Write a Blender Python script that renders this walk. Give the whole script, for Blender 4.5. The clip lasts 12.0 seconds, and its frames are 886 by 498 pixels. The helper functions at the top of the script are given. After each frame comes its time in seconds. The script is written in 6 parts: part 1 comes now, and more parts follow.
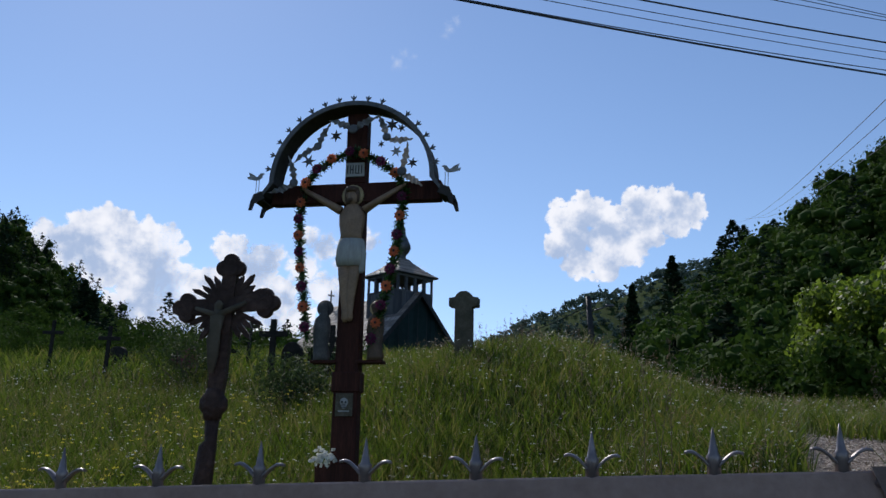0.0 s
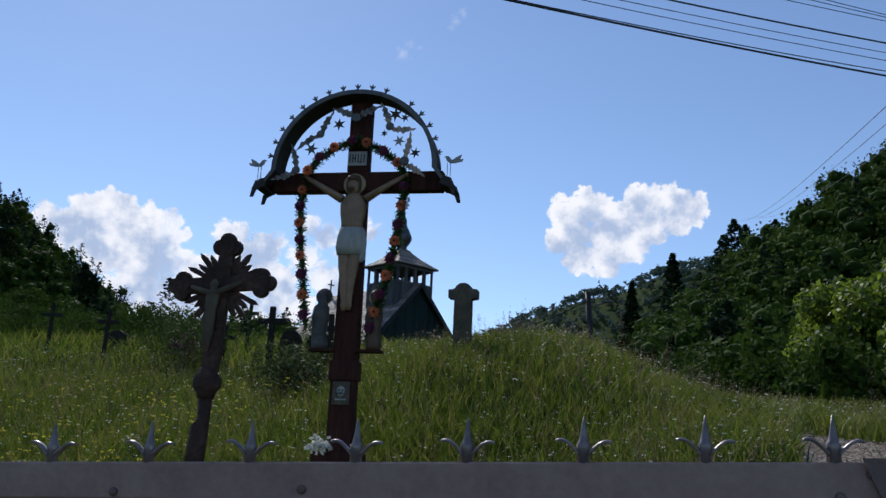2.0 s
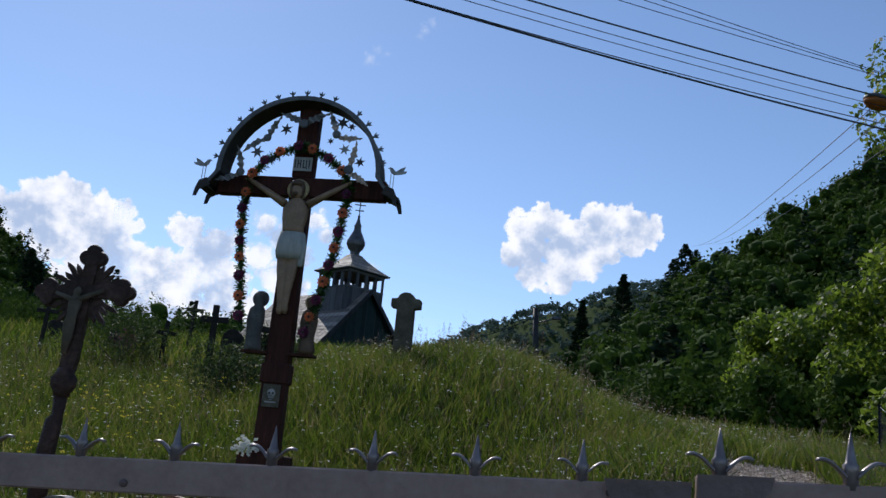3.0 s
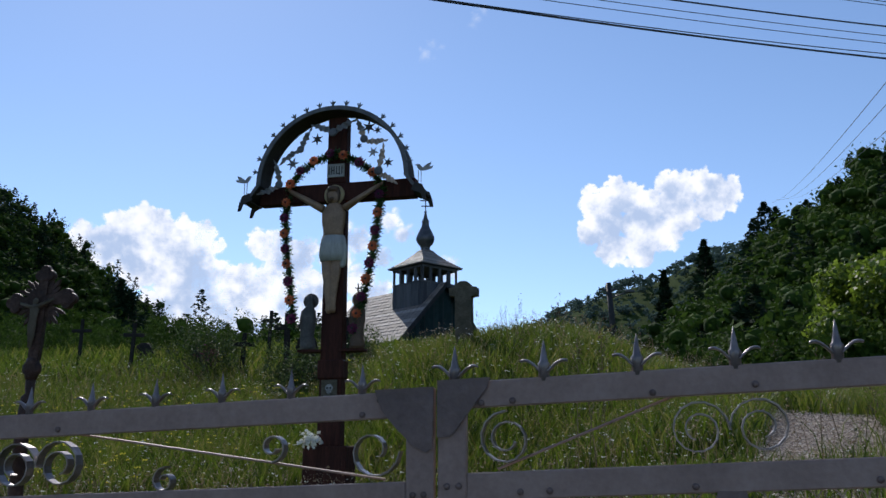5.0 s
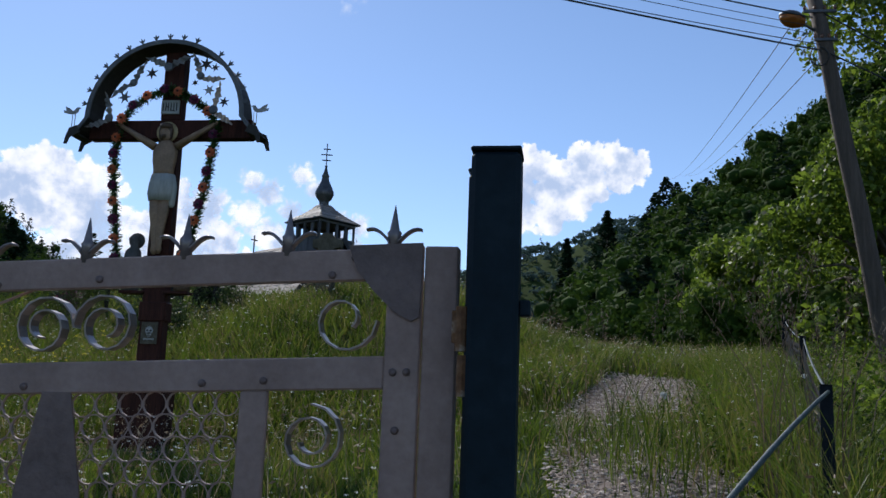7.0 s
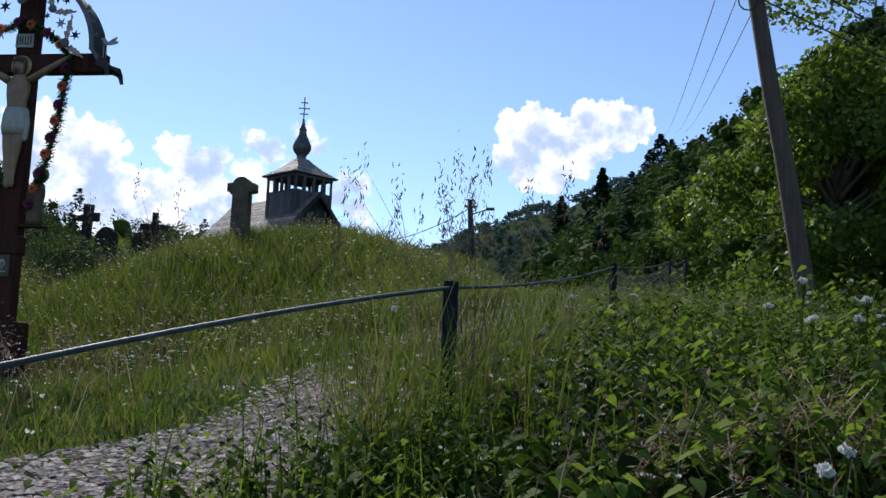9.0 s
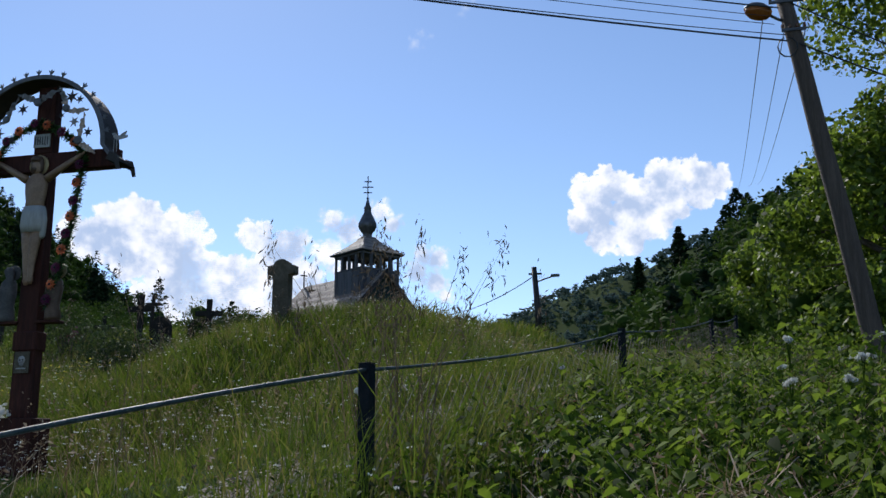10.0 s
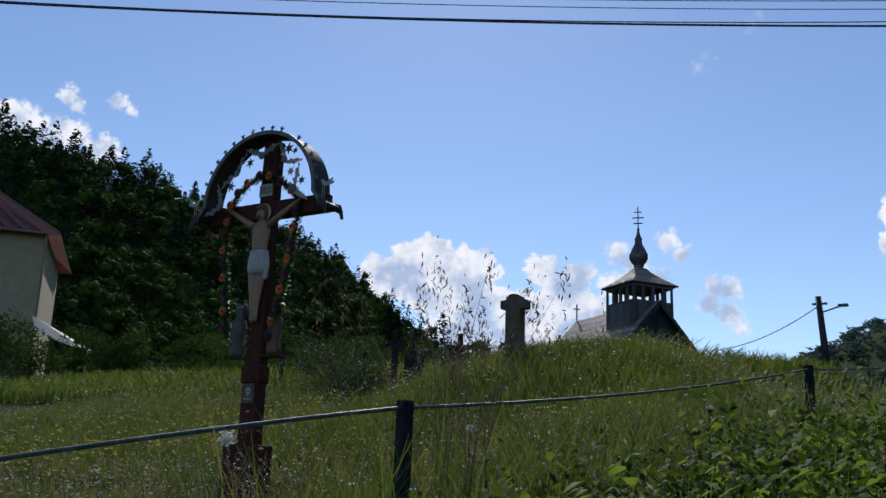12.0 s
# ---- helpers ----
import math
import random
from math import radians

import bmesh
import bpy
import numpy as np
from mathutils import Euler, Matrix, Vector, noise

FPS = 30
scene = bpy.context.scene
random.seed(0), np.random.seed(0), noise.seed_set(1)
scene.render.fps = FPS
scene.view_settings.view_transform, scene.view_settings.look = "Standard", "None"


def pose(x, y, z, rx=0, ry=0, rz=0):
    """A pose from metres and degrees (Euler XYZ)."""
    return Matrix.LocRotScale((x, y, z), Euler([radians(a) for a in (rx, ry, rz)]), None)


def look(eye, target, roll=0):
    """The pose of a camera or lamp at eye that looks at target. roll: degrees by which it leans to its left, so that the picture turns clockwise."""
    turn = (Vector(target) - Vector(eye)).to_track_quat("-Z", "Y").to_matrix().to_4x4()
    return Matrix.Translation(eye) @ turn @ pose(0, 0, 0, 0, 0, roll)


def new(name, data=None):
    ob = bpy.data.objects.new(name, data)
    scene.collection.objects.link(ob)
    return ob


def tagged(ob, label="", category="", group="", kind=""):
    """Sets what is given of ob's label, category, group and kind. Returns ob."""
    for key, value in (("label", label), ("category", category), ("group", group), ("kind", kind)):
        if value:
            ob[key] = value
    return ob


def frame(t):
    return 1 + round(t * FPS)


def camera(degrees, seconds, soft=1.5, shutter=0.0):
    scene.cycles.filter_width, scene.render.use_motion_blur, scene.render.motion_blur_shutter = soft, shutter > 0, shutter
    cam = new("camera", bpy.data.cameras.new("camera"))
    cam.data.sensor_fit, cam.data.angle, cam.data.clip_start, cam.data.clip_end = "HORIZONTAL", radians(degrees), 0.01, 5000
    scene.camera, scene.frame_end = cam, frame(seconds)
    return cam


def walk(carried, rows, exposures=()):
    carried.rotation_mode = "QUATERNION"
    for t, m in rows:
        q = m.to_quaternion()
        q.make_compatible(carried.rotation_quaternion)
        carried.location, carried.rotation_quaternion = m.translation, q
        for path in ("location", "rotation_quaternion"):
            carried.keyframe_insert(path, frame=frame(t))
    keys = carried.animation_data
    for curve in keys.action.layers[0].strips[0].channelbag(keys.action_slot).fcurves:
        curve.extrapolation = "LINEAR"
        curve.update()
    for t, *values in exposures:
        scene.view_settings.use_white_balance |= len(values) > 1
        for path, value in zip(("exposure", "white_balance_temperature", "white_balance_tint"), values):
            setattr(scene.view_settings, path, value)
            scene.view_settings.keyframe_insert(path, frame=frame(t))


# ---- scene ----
cam = camera(51.9, 12.0)
PATH = [
    (0, (2.648, 1.261, 2.097), (2.254, 3.167, 2.56), 1.3),
    (0.5, (2.646, 1.242, 2.089), (2.229, 3.142, 2.557), 0.7),
    (1, (2.646, 1.256, 2.09), (2.215, 3.15, 2.563), 0.8),
    (1.5, (2.652, 1.278, 2.085), (2.226, 3.176, 2.55), 0.0),
    (2, (2.652, 1.268, 2.087), (2.256, 3.177, 2.533), 2.7),
    (2.5, (2.712, 1.211, 2.099), (2.375, 3.129, 2.554), 5.0),
    (4.5, (3.273, 0.967, 2.041), (3.049, 2.892, 2.533), 4.3),
    (5, (3.343, 0.841, 2.004), (2.877, 2.735, 2.445), 0.2),
    (5.5, (3.416, 0.797, 1.976), (3.007, 2.713, 2.379), 0.2),
    (6, (3.558, 0.84, 1.959), (3.242, 2.782, 2.317), 3.7),
    (6.5, (3.805, 1.006, 1.975), (3.549, 2.957, 2.337), 2.0),
    (8.5, (5.206, 1.207, 1.75), (4.818, 3.146, 2.052), 2.4),
    (9, (5.625, 1.307, 1.746), (5.343, 3.269, 2.015), 2.2),
    (9.5, (5.943, 1.499, 1.767), (5.608, 3.449, 2.06), 2.8),
    (10, (6.222, 1.669, 1.814), (5.773, 3.572, 2.233), -0.3),
    (10.5, (6.537, 1.78, 1.831), (5.86, 3.606, 2.284), 0.8),
    (11, (6.711, 1.936, 1.834), (5.867, 3.686, 2.307), 1.1),
    (11.5, (6.892, 2.027, 1.86), (5.961, 3.728, 2.347), -0.5),
    (12, (7.06, 2.108, 1.855), (6.042, 3.761, 2.335), 2.2),
]
walk(cam, [(t, look(eye, target, roll)) for t, eye, target, roll in PATH],
     [(t, stops, 6250, 13) for t, stops in ((0, -0.35), (2.5, -0.28), (4.5, -0.12), (5.5, -0.16), (6.5, -0.15), (8.5, 0.0), (9.5, 0.1), (10.5, -0.35), (12, -0.35))])

# ---- world, sun ----
SUN_AZ, SUN_EL = radians(-31), radians(40)  # clockwise from +y
world = bpy.data.worlds.new("sky")
scene.world = world
world.use_nodes = True
wn = world.node_tree
wn.nodes.clear()
sky = wn.nodes.new("ShaderNodeTexSky")
sky.sky_type = "NISHITA"
sky.sun_disc = False
sky.sun_elevation = SUN_EL
sky.sun_rotation = SUN_AZ
sky.altitude = 800
sky.air_density = 1.0
sky.dust_density = 0.15
sky.ozone_density = 3.0
bg = wn.nodes.new("ShaderNodeBackground")
bg.inputs["Strength"].default_value = 0.15
wo = wn.nodes.new("ShaderNodeOutputWorld")
wn.links.new(sky.outputs[0], bg.inputs[0])
wn.links.new(bg.outputs[0], wo.inputs[0])
sun_data = bpy.data.lights.new("sun", "SUN")
sun_data.energy = 4.2
sun_data.angle = radians(0.5)
sun_data.color = (1.0, 0.95, 0.86)
sun = new("sun", sun_data)
SUN_DIR = Vector((math.sin(SUN_AZ) * math.cos(SUN_EL), math.cos(SUN_AZ) * math.cos(SUN_EL), math.sin(SUN_EL)))
sun.matrix_world = look(SUN_DIR * 300, (0, 0, 0))


# ---- materials ----
def mat(name, colors, scale=8.0, rough=0.7, metal=0.0, bump=0.2, fine=60.0, translucent=0.0, spec=0.5, per_object=0.0, islands=0.0, stretch=(1, 1, 1)):
    """Noise at two scales blends the colours; fine noise gives the relief."""
    m = bpy.data.materials.new(name)
    m.use_nodes = True
    nt = m.node_tree
    n, l = nt.nodes, nt.links
    n.clear()
    out = n.new("ShaderNodeOutputMaterial")
    p = n.new("ShaderNodeBsdfPrincipled")
    p.inputs["Roughness"].default_value = rough
    p.inputs["Metallic"].default_value = metal
    p.inputs["Specular IOR Level"].default_value = spec
    tc = n.new("ShaderNodeTexCoord")
    mp = n.new("ShaderNodeMapping")
    mp.inputs["Scale"].default_value = stretch
    l.new(tc.outputs["Object"], mp.inputs["Vector"])
    a = n.new("ShaderNodeTexNoise")
    a.inputs["Scale"].default_value = scale
    a.inputs["Detail"].default_value = 6
    a.inputs["Roughness"].default_value = 0.65
    b = n.new("ShaderNodeTexNoise")
    b.inputs["Scale"].default_value = fine
    b.inputs["Detail"].default_value = 4
    l.new(mp.outputs[0], a.inputs["Vector"])
    l.new(mp.outputs[0], b.inputs["Vector"])
    mix = n.new("ShaderNodeMath")
    mix.operation = "MULTIPLY_ADD"
    mix.inputs[1].default_value = 0.35
    l.new(b.outputs["Fac"], mix.inputs[0])
    sc = n.new("ShaderNodeMath")
    sc.operation = "MULTIPLY_ADD"
    sc.inputs[1].default_value = 0.75
    sc.inputs[2].default_value = -0.05
    l.new(a.outputs["Fac"], sc.inputs[0])
    l.new(sc.outputs[0], mix.inputs[2])
    last = mix
    if per_object or islands:
        r = n.new("ShaderNodeObjectInfo" if per_object else "ShaderNodeNewGeometry")
        add = n.new("ShaderNodeMath")
        add.operation = "MULTIPLY_ADD"
        add.inputs[1].default_value = per_object or islands
        l.new(r.outputs["Random" if per_object else "Random Per Island"], add.inputs[0])
        sub = n.new("ShaderNodeMath")
        sub.operation = "SUBTRACT"
        sub.inputs[1].default_value = (per_object or islands) / 2
        l.new(mix.outputs[0], sub.inputs[0])
        l.new(sub.outputs[0], add.inputs[2])
        last = add
    ramp = n.new("ShaderNodeValToRGB")
    el = ramp.color_ramp.elements
    while len(el) < len(colors):
        el.new(0.5)
    for i, c in enumerate(colors):
        el[i].position = 0.3 + 0.42 * i / max(1, len(colors) - 1)
        el[i].color = (*c, 1)
    l.new(last.outputs[0], ramp.inputs[0])
    l.new(ramp.outputs[0], p.inputs["Base Color"])
    if bump:
        bp = n.new("ShaderNodeBump")
        bp.inputs["Strength"].default_value = bump
        bp.inputs["Distance"].default_value = 0.02
        l.new(mix.outputs[0], bp.inputs["Height"])
        l.new(bp.outputs[0], p.inputs["Normal"])
    if translucent:
        tr = n.new("ShaderNodeBsdfTranslucent")
        l.new(ramp.outputs[0], tr.inputs["Color"])
        ms = n.new("ShaderNodeMixShader")
        ms.inputs[0].default_value = translucent
        l.new(p.outputs[0], ms.inputs[1])
        l.new(tr.outputs[0], ms.inputs[2])
        l.new(ms.outputs[0], out.inputs[0])
    else:
        l.new(p.outputs[0], out.inputs[0])
    return m


M_SOIL = mat("meadow_soil", [(0.018, 0.028, 0.01), (0.03, 0.05, 0.013), (0.05, 0.075, 0.02)], 0.8, 1.0, bump=0.5, fine=14, spec=0.03)
M_GRASS = mat("grass_blades", [(0.036, 0.062, 0.006), (0.08, 0.13, 0.011), (0.13, 0.178, 0.02), (0.2, 0.185, 0.048)], 0.9, 0.5, bump=0, fine=5, translucent=0.5, spec=0.35, islands=0.45)
M_PANICLE = mat("panicle_straw", [(0.05, 0.04, 0.022), (0.1, 0.076, 0.048), (0.18, 0.14, 0.095)], 3, 0.8, bump=0, translucent=0.25, islands=0.5)
M_DRY = mat("dry_grass", [(0.12, 0.075, 0.04), (0.26, 0.18, 0.11), (0.42, 0.34, 0.23)], 3, 0.8, bump=0, translucent=0.3, islands=0.5)
M_LEAF = mat("broad_leaf", [(0.06, 0.1, 0.01), (0.125, 0.19, 0.018), (0.2, 0.28, 0.035)], 1.2, 0.55, bump=0, fine=6, translucent=0.56, islands=0.5)
M_WEED = mat("weed_leaf", [(0.016, 0.036, 0.005), (0.06, 0.108, 0.01), (0.19, 0.27, 0.03)], 2.2, 0.7, bump=0, fine=9, spec=0.12, translucent=0.5, islands=0.5)
M_FOREST = mat("forest_leaf", [(0.022, 0.046, 0.008), (0.042, 0.08, 0.012), (0.075, 0.125, 0.02)], 0.06, 0.85, bump=0, fine=0.5, spec=0.1, translucent=0.28, islands=0.25)
# leaf colour made paler and bluer: distance haze painted into the far wood
M_FARWOOD_HAZE = mat("far_wood_leaf_hazed", [(0.06, 0.095, 0.085), (0.085, 0.13, 0.108), (0.115, 0.165, 0.13)], 0.03, 0.9, bump=0, fine=0.2, spec=0.1, translucent=0.3, islands=0.3)
M_JUNIPER = mat("juniper_needles", [(0.02, 0.035, 0.008), (0.045, 0.07, 0.014), (0.09, 0.125, 0.028)], 4, 0.7, bump=0, translucent=0.25, islands=0.5)
M_CONIFER = mat("conifer_needles", [(0.009, 0.02, 0.01), (0.015, 0.032, 0.014), (0.026, 0.05, 0.02)], 0.1, 0.9, bump=0, fine=0.8, spec=0.1, translucent=0.1, islands=0.3)
M_BARK = mat("bark", [(0.05, 0.04, 0.03), (0.11, 0.09, 0.07), (0.2, 0.17, 0.14)], 6, 0.9, bump=0.8, stretch=(1, 1, 0.25))
M_POLE = mat("weathered_pole_wood", [(0.05, 0.036, 0.027), (0.085, 0.063, 0.048), (0.13, 0.1, 0.078)], 5, 0.85, bump=0.6, fine=40, stretch=(3, 3, 0.15))
M_WHITE_FLOWER = mat("white_petals", [(0.62, 0.62, 0.56), (0.8, 0.8, 0.76)], 5, 0.6, bump=0, translucent=0.35)
M_YELLOW_FLOWER = mat("yellow_petals", [(0.6, 0.5, 0.04), (0.75, 0.65, 0.08)], 5, 0.6, bump=0, translucent=0.35)
M_GRAVEL = mat("gravel_bed", [(0.13, 0.1, 0.08), (0.24, 0.195, 0.16), (0.36, 0.3, 0.25)], 5, 0.95, bump=0.9, fine=45, spec=0.15)
M_STONE_BIT = mat("gravel_stone", [(0.16, 0.12, 0.09), (0.34, 0.27, 0.215), (0.56, 0.47, 0.385)], 9, 0.85, bump=0.2, islands=0.6)
M_ASPHALT = mat("asphalt", [(0.035, 0.034, 0.033), (0.05, 0.05, 0.048), (0.075, 0.072, 0.07)], 3, 0.9, bump=0.5, fine=120)
M_GATE = mat("silver_painted_iron", [(0.22, 0.15, 0.125), (0.3, 0.21, 0.178), (0.38, 0.275, 0.235)], 9, 0.6, 0.05, bump=0.15, fine=90, spec=0.3)
M_GATE_PLATE = mat("worn_grey_plate", [(0.1, 0.068, 0.06), (0.145, 0.1, 0.09), (0.2, 0.14, 0.125)], 14, 0.55, 0.1, bump=0.3, fine=90)
M_SPIKE = mat("aluminium_spike", [(0.14, 0.118, 0.115), (0.215, 0.182, 0.176), (0.32, 0.275, 0.265)], 20, 0.36, 0.5, bump=0.1)
M_RUST = mat("rust", [(0.1, 0.045, 0.02), (0.22, 0.11, 0.05), (0.45, 0.38, 0.3)], 30, 0.85, 0.2, bump=0.5)
M_DARKPOST = mat("dark_teal_paint", [(0.003, 0.009, 0.014), (0.006, 0.016, 0.024), (0.014, 0.028, 0.038)], 10, 0.6, bump=0.15, fine=50, spec=0.15)
M_FPOST = mat("dark_fence_paint", [(0.004, 0.007, 0.01), (0.008, 0.013, 0.018), (0.02, 0.02, 0.022)], 14, 0.75, bump=0.2, spec=0.15)
M_CABLE = mat("teal_coated_cable", [(0.012, 0.026, 0.028), (0.03, 0.055, 0.058), (0.11, 0.14, 0.135)], 25, 0.6, bump=0.3, fine=140)
M_WIRE = mat("galvanised_wire", [(0.06, 0.055, 0.05), (0.13, 0.12, 0.11)], 30, 0.6, 0.4, bump=0)
M_BLACKWIRE = mat("black_cable", [(0.012, 0.012, 0.013), (0.03, 0.03, 0.032)], 10, 0.55, bump=0)
M_DWOOD = mat("red_brown_wood", [(0.022, 0.0075, 0.006), (0.047, 0.0155, 0.0105), (0.085, 0.029, 0.019)], 7, 0.75, spec=0.2, bump=0.4, fine=45, stretch=(3, 3, 0.35))
M_TIN = mat("painted_tin_grey", [(0.055, 0.058, 0.06), (0.1, 0.105, 0.108), (0.165, 0.17, 0.17)], 9, 0.55, 0.2, bump=0.15)
M_TINWHITE = mat("white_painted_tin", [(0.17, 0.17, 0.165), (0.3, 0.3, 0.29), (0.46, 0.46, 0.44)], 14, 0.5, bump=0.1)
M_DARKTIN = mat("dark_tin", [(0.03, 0.028, 0.025), (0.06, 0.055, 0.05)], 12, 0.7, 0.1, bump=0.1, spec=0.25)
M_SKIN = mat("painted_flesh", [(0.17, 0.105, 0.06), (0.25, 0.16, 0.095), (0.32, 0.215, 0.13)], 8, 0.5, bump=0.1)
M_CLOTH = mat("painted_cloth_white", [(0.26, 0.27, 0.25), (0.4, 0.41, 0.38)], 18, 0.55, bump=0.15, stretch=(1, 1, 0.3))
M_GOLD = mat("dull_gold_paint", [(0.3, 0.22, 0.1), (0.45, 0.35, 0.18)], 12, 0.5, 0.2, bump=0.1)
M_HAIR = mat("painted_brown_hair", [(0.06, 0.035, 0.02), (0.12, 0.07, 0.04)], 20, 0.6, bump=0.2)
M_ORANGE = mat("orange_artificial_petals", [(0.55, 0.13, 0.05), (0.75, 0.24, 0.1)], 20, 0.55, bump=0, translucent=0.3)
M_PURPLE = mat("wine_artificial_petals", [(0.09, 0.012, 0.05), (0.2, 0.035, 0.1)], 20, 0.55, bump=0, translucent=0.3)
M_GARLAND = mat("garland_foliage", [(0.012, 0.045, 0.012), (0.03, 0.09, 0.02), (0.06, 0.15, 0.035)], 15, 0.5, bump=0, translucent=0.3, islands=0.5)
M_BLACKPAINT = mat("black_paint", [(0.01, 0.01, 0.01), (0.025, 0.022, 0.02)], 10, 0.6, bump=0.1)
M_STATUE = mat("grey_painted_plaster", [(0.04, 0.04, 0.039), (0.08, 0.079, 0.076), (0.14, 0.138, 0.132)], 9, 0.8, bump=0.25)
M_SCROSS = mat("corroded_bronze", [(0.018, 0.010, 0.007), (0.044, 0.025, 0.018), (0.1, 0.062, 0.048)], 22, 0.6, 0.2, bump=0.5, fine=120, spec=0.3)
M_GRAVE = mat("mossy_gravestone", [(0.05, 0.046, 0.033), (0.1, 0.088, 0.064), (0.17, 0.152, 0.118)], 5, 0.95, bump=0.6, fine=50, spec=0.1)
M_DGRAVE = mat("dark_gravestone", [(0.014, 0.013, 0.012), (0.028, 0.026, 0.024), (0.05, 0.045, 0.04)], 5, 0.9, bump=0.3, spec=0.1)
M_CHURCH = mat("grey_weathered_boards", [(0.045, 0.047, 0.055), (0.08, 0.082, 0.092), (0.12, 0.122, 0.132)], 2.5, 0.85, bump=0.4, per_object=0.35, stretch=(2, 2, 0.25))
M_GABLE = mat("dark_green_boards", [(0.012, 0.035, 0.038), (0.022, 0.055, 0.058), (0.035, 0.075, 0.075)], 3, 0.75, bump=0.3, per_object=0.3)
M_SHINGLE = mat("grey_roof_shingle", [(0.15, 0.12, 0.1), (0.25, 0.205, 0.175), (0.36, 0.31, 0.27)], 4, 0.7, bump=0.4, per_object=0.5, islands=0)
M_ONION = mat("dark_sheet_metal", [(0.05, 0.052, 0.055), (0.1, 0.1, 0.105), (0.16, 0.16, 0.165)], 4, 0.45, 0.6, bump=0.15)
M_CREAM = mat("cream_render", [(0.26, 0.22, 0.135), (0.33, 0.285, 0.18), (0.39, 0.34, 0.23)], 2, 0.9, bump=0.3)
M_REDROOF = mat("red_metal_roof", [(0.16, 0.06, 0.045), (0.24, 0.09, 0.07), (0.34, 0.16, 0.13)], 3, 0.4, 0.2, bump=0.2)
M_GLASS = mat("dark_window_glass", [(0.015, 0.02, 0.025), (0.03, 0.035, 0.04)], 2, 0.08, bump=0, spec=0.8)
M_SHEET = mat("pale_sheet_metal", [(0.55, 0.55, 0.56), (0.68, 0.68, 0.69)], 2, 0.35, 0.3, bump=0.1)
M_PLASTIC = mat("white_translucent_plastic", [(0.7, 0.7, 0.7), (0.8, 0.8, 0.8)], 3, 0.4, bump=0, translucent=0.6)
M_AMBER = mat("amber_lamp_plastic", [(0.4, 0.12, 0.02), (0.55, 0.2, 0.04)], 9, 0.25, bump=0, translucent=0.35)
M_CERAMIC = mat("brown_ceramic", [(0.1, 0.05, 0.03), (0.2, 0.1, 0.06)], 9, 0.25, bump=0)


# ---- mesh helpers ----
def link_mesh(name, verts, faces, material, parent=None, label=""):
    me = bpy.data.meshes.new(name)
    me.from_pydata(verts, [], faces)
    me.update()
    for one in (material if isinstance(material, (list, tuple)) else [material]):
        me.materials.append(one)
    ob = new(name, me)
    if parent is not None:
        ob.parent = parent
    if label:
        ob["label"] = label
    return ob


def part(name, bm, material, parent=None, label="", smooth=False):
    me = bpy.data.meshes.new(name)
    bmesh.ops.recalc_face_normals(bm, faces=bm.faces)
    if smooth:
        for f in bm.faces:
            f.smooth = True
    bm.to_mesh(me)
    bm.free()
    for one in (material if isinstance(material, (list, tuple)) else [material]):
        me.materials.append(one)
    ob = new(name, me)
    if parent is not None:
        ob.parent = parent
    if label:
        ob["label"] = label
    return ob


def thing(name, x, y, z, rz=0.0, label="", category="", group="", kind=""):
    e = new(name)
    e.empty_display_size = 0.1
    e.matrix_world = pose(x, y, z, 0, 0, rz)
    return tagged(e, label, category, group, kind)


def add_box(bm, x0, x1, y0, y1, z0, z1, bevel=0.0, mi=0, shear=0.0, taper=1.0):
    r = bmesh.ops.create_cube(bm, size=1)
    vs = r["verts"]
    cx, cy = (x0 + x1) / 2, (y0 + y1) / 2
    for v in vs:
        k = taper if v.co.z > 0 else 1.0
        v.co = Vector((cx + v.co.x * (x1 - x0) * k, cy + v.co.y * (y1 - y0) * k, (z0 + z1) / 2 + v.co.z * (z1 - z0)))
        v.co.z += shear * v.co.x
    fs = list({f for v in vs for f in v.link_faces})
    if bevel:
        es = list({e for v in vs for e in v.link_edges})
        r2 = bmesh.ops.bevel(bm, geom=es, offset=bevel, segments=1, affect="EDGES")
        fs = list({f for f in r2["faces"]} | {f for f in fs if f.is_valid})
    for f in fs:
        if f.is_valid:
            f.material_index = mi


def box(name, x0, x1, y0, y1, z0, z1, material, parent=None, bevel=0.003, label="", shear=0.0, taper=1.0):
    bm = bmesh.new()
    add_box(bm, x0, x1, y0, y1, z0, z1, bevel, 0, shear, taper)
    return part(name, bm, material, parent, label)


def add_loft(bm, rings, mi=0, caps=True):
    """Rings of points with equal counts, joined by quads."""
    rows = [[bm.verts.new(p) for p in ring] for ring in rings]
    n = len(rows[0])
    for a, b in zip(rows, rows[1:]):
        for i in range(n):
            f = bm.faces.new((a[i], a[(i + 1) % n], b[(i + 1) % n], b[i]))
            f.material_index = mi
    if caps:
        for r in (rows[0], rows[-1]):
            f = bm.faces.new(r)
            f.material_index = mi


def ring_at(c, rx, ry, n=12, z_axis=True):
    return [(c[0] + rx * math.cos(2 * math.pi * i / n), c[1] + ry * math.sin(2 * math.pi * i / n), c[2]) for i in range(n)]


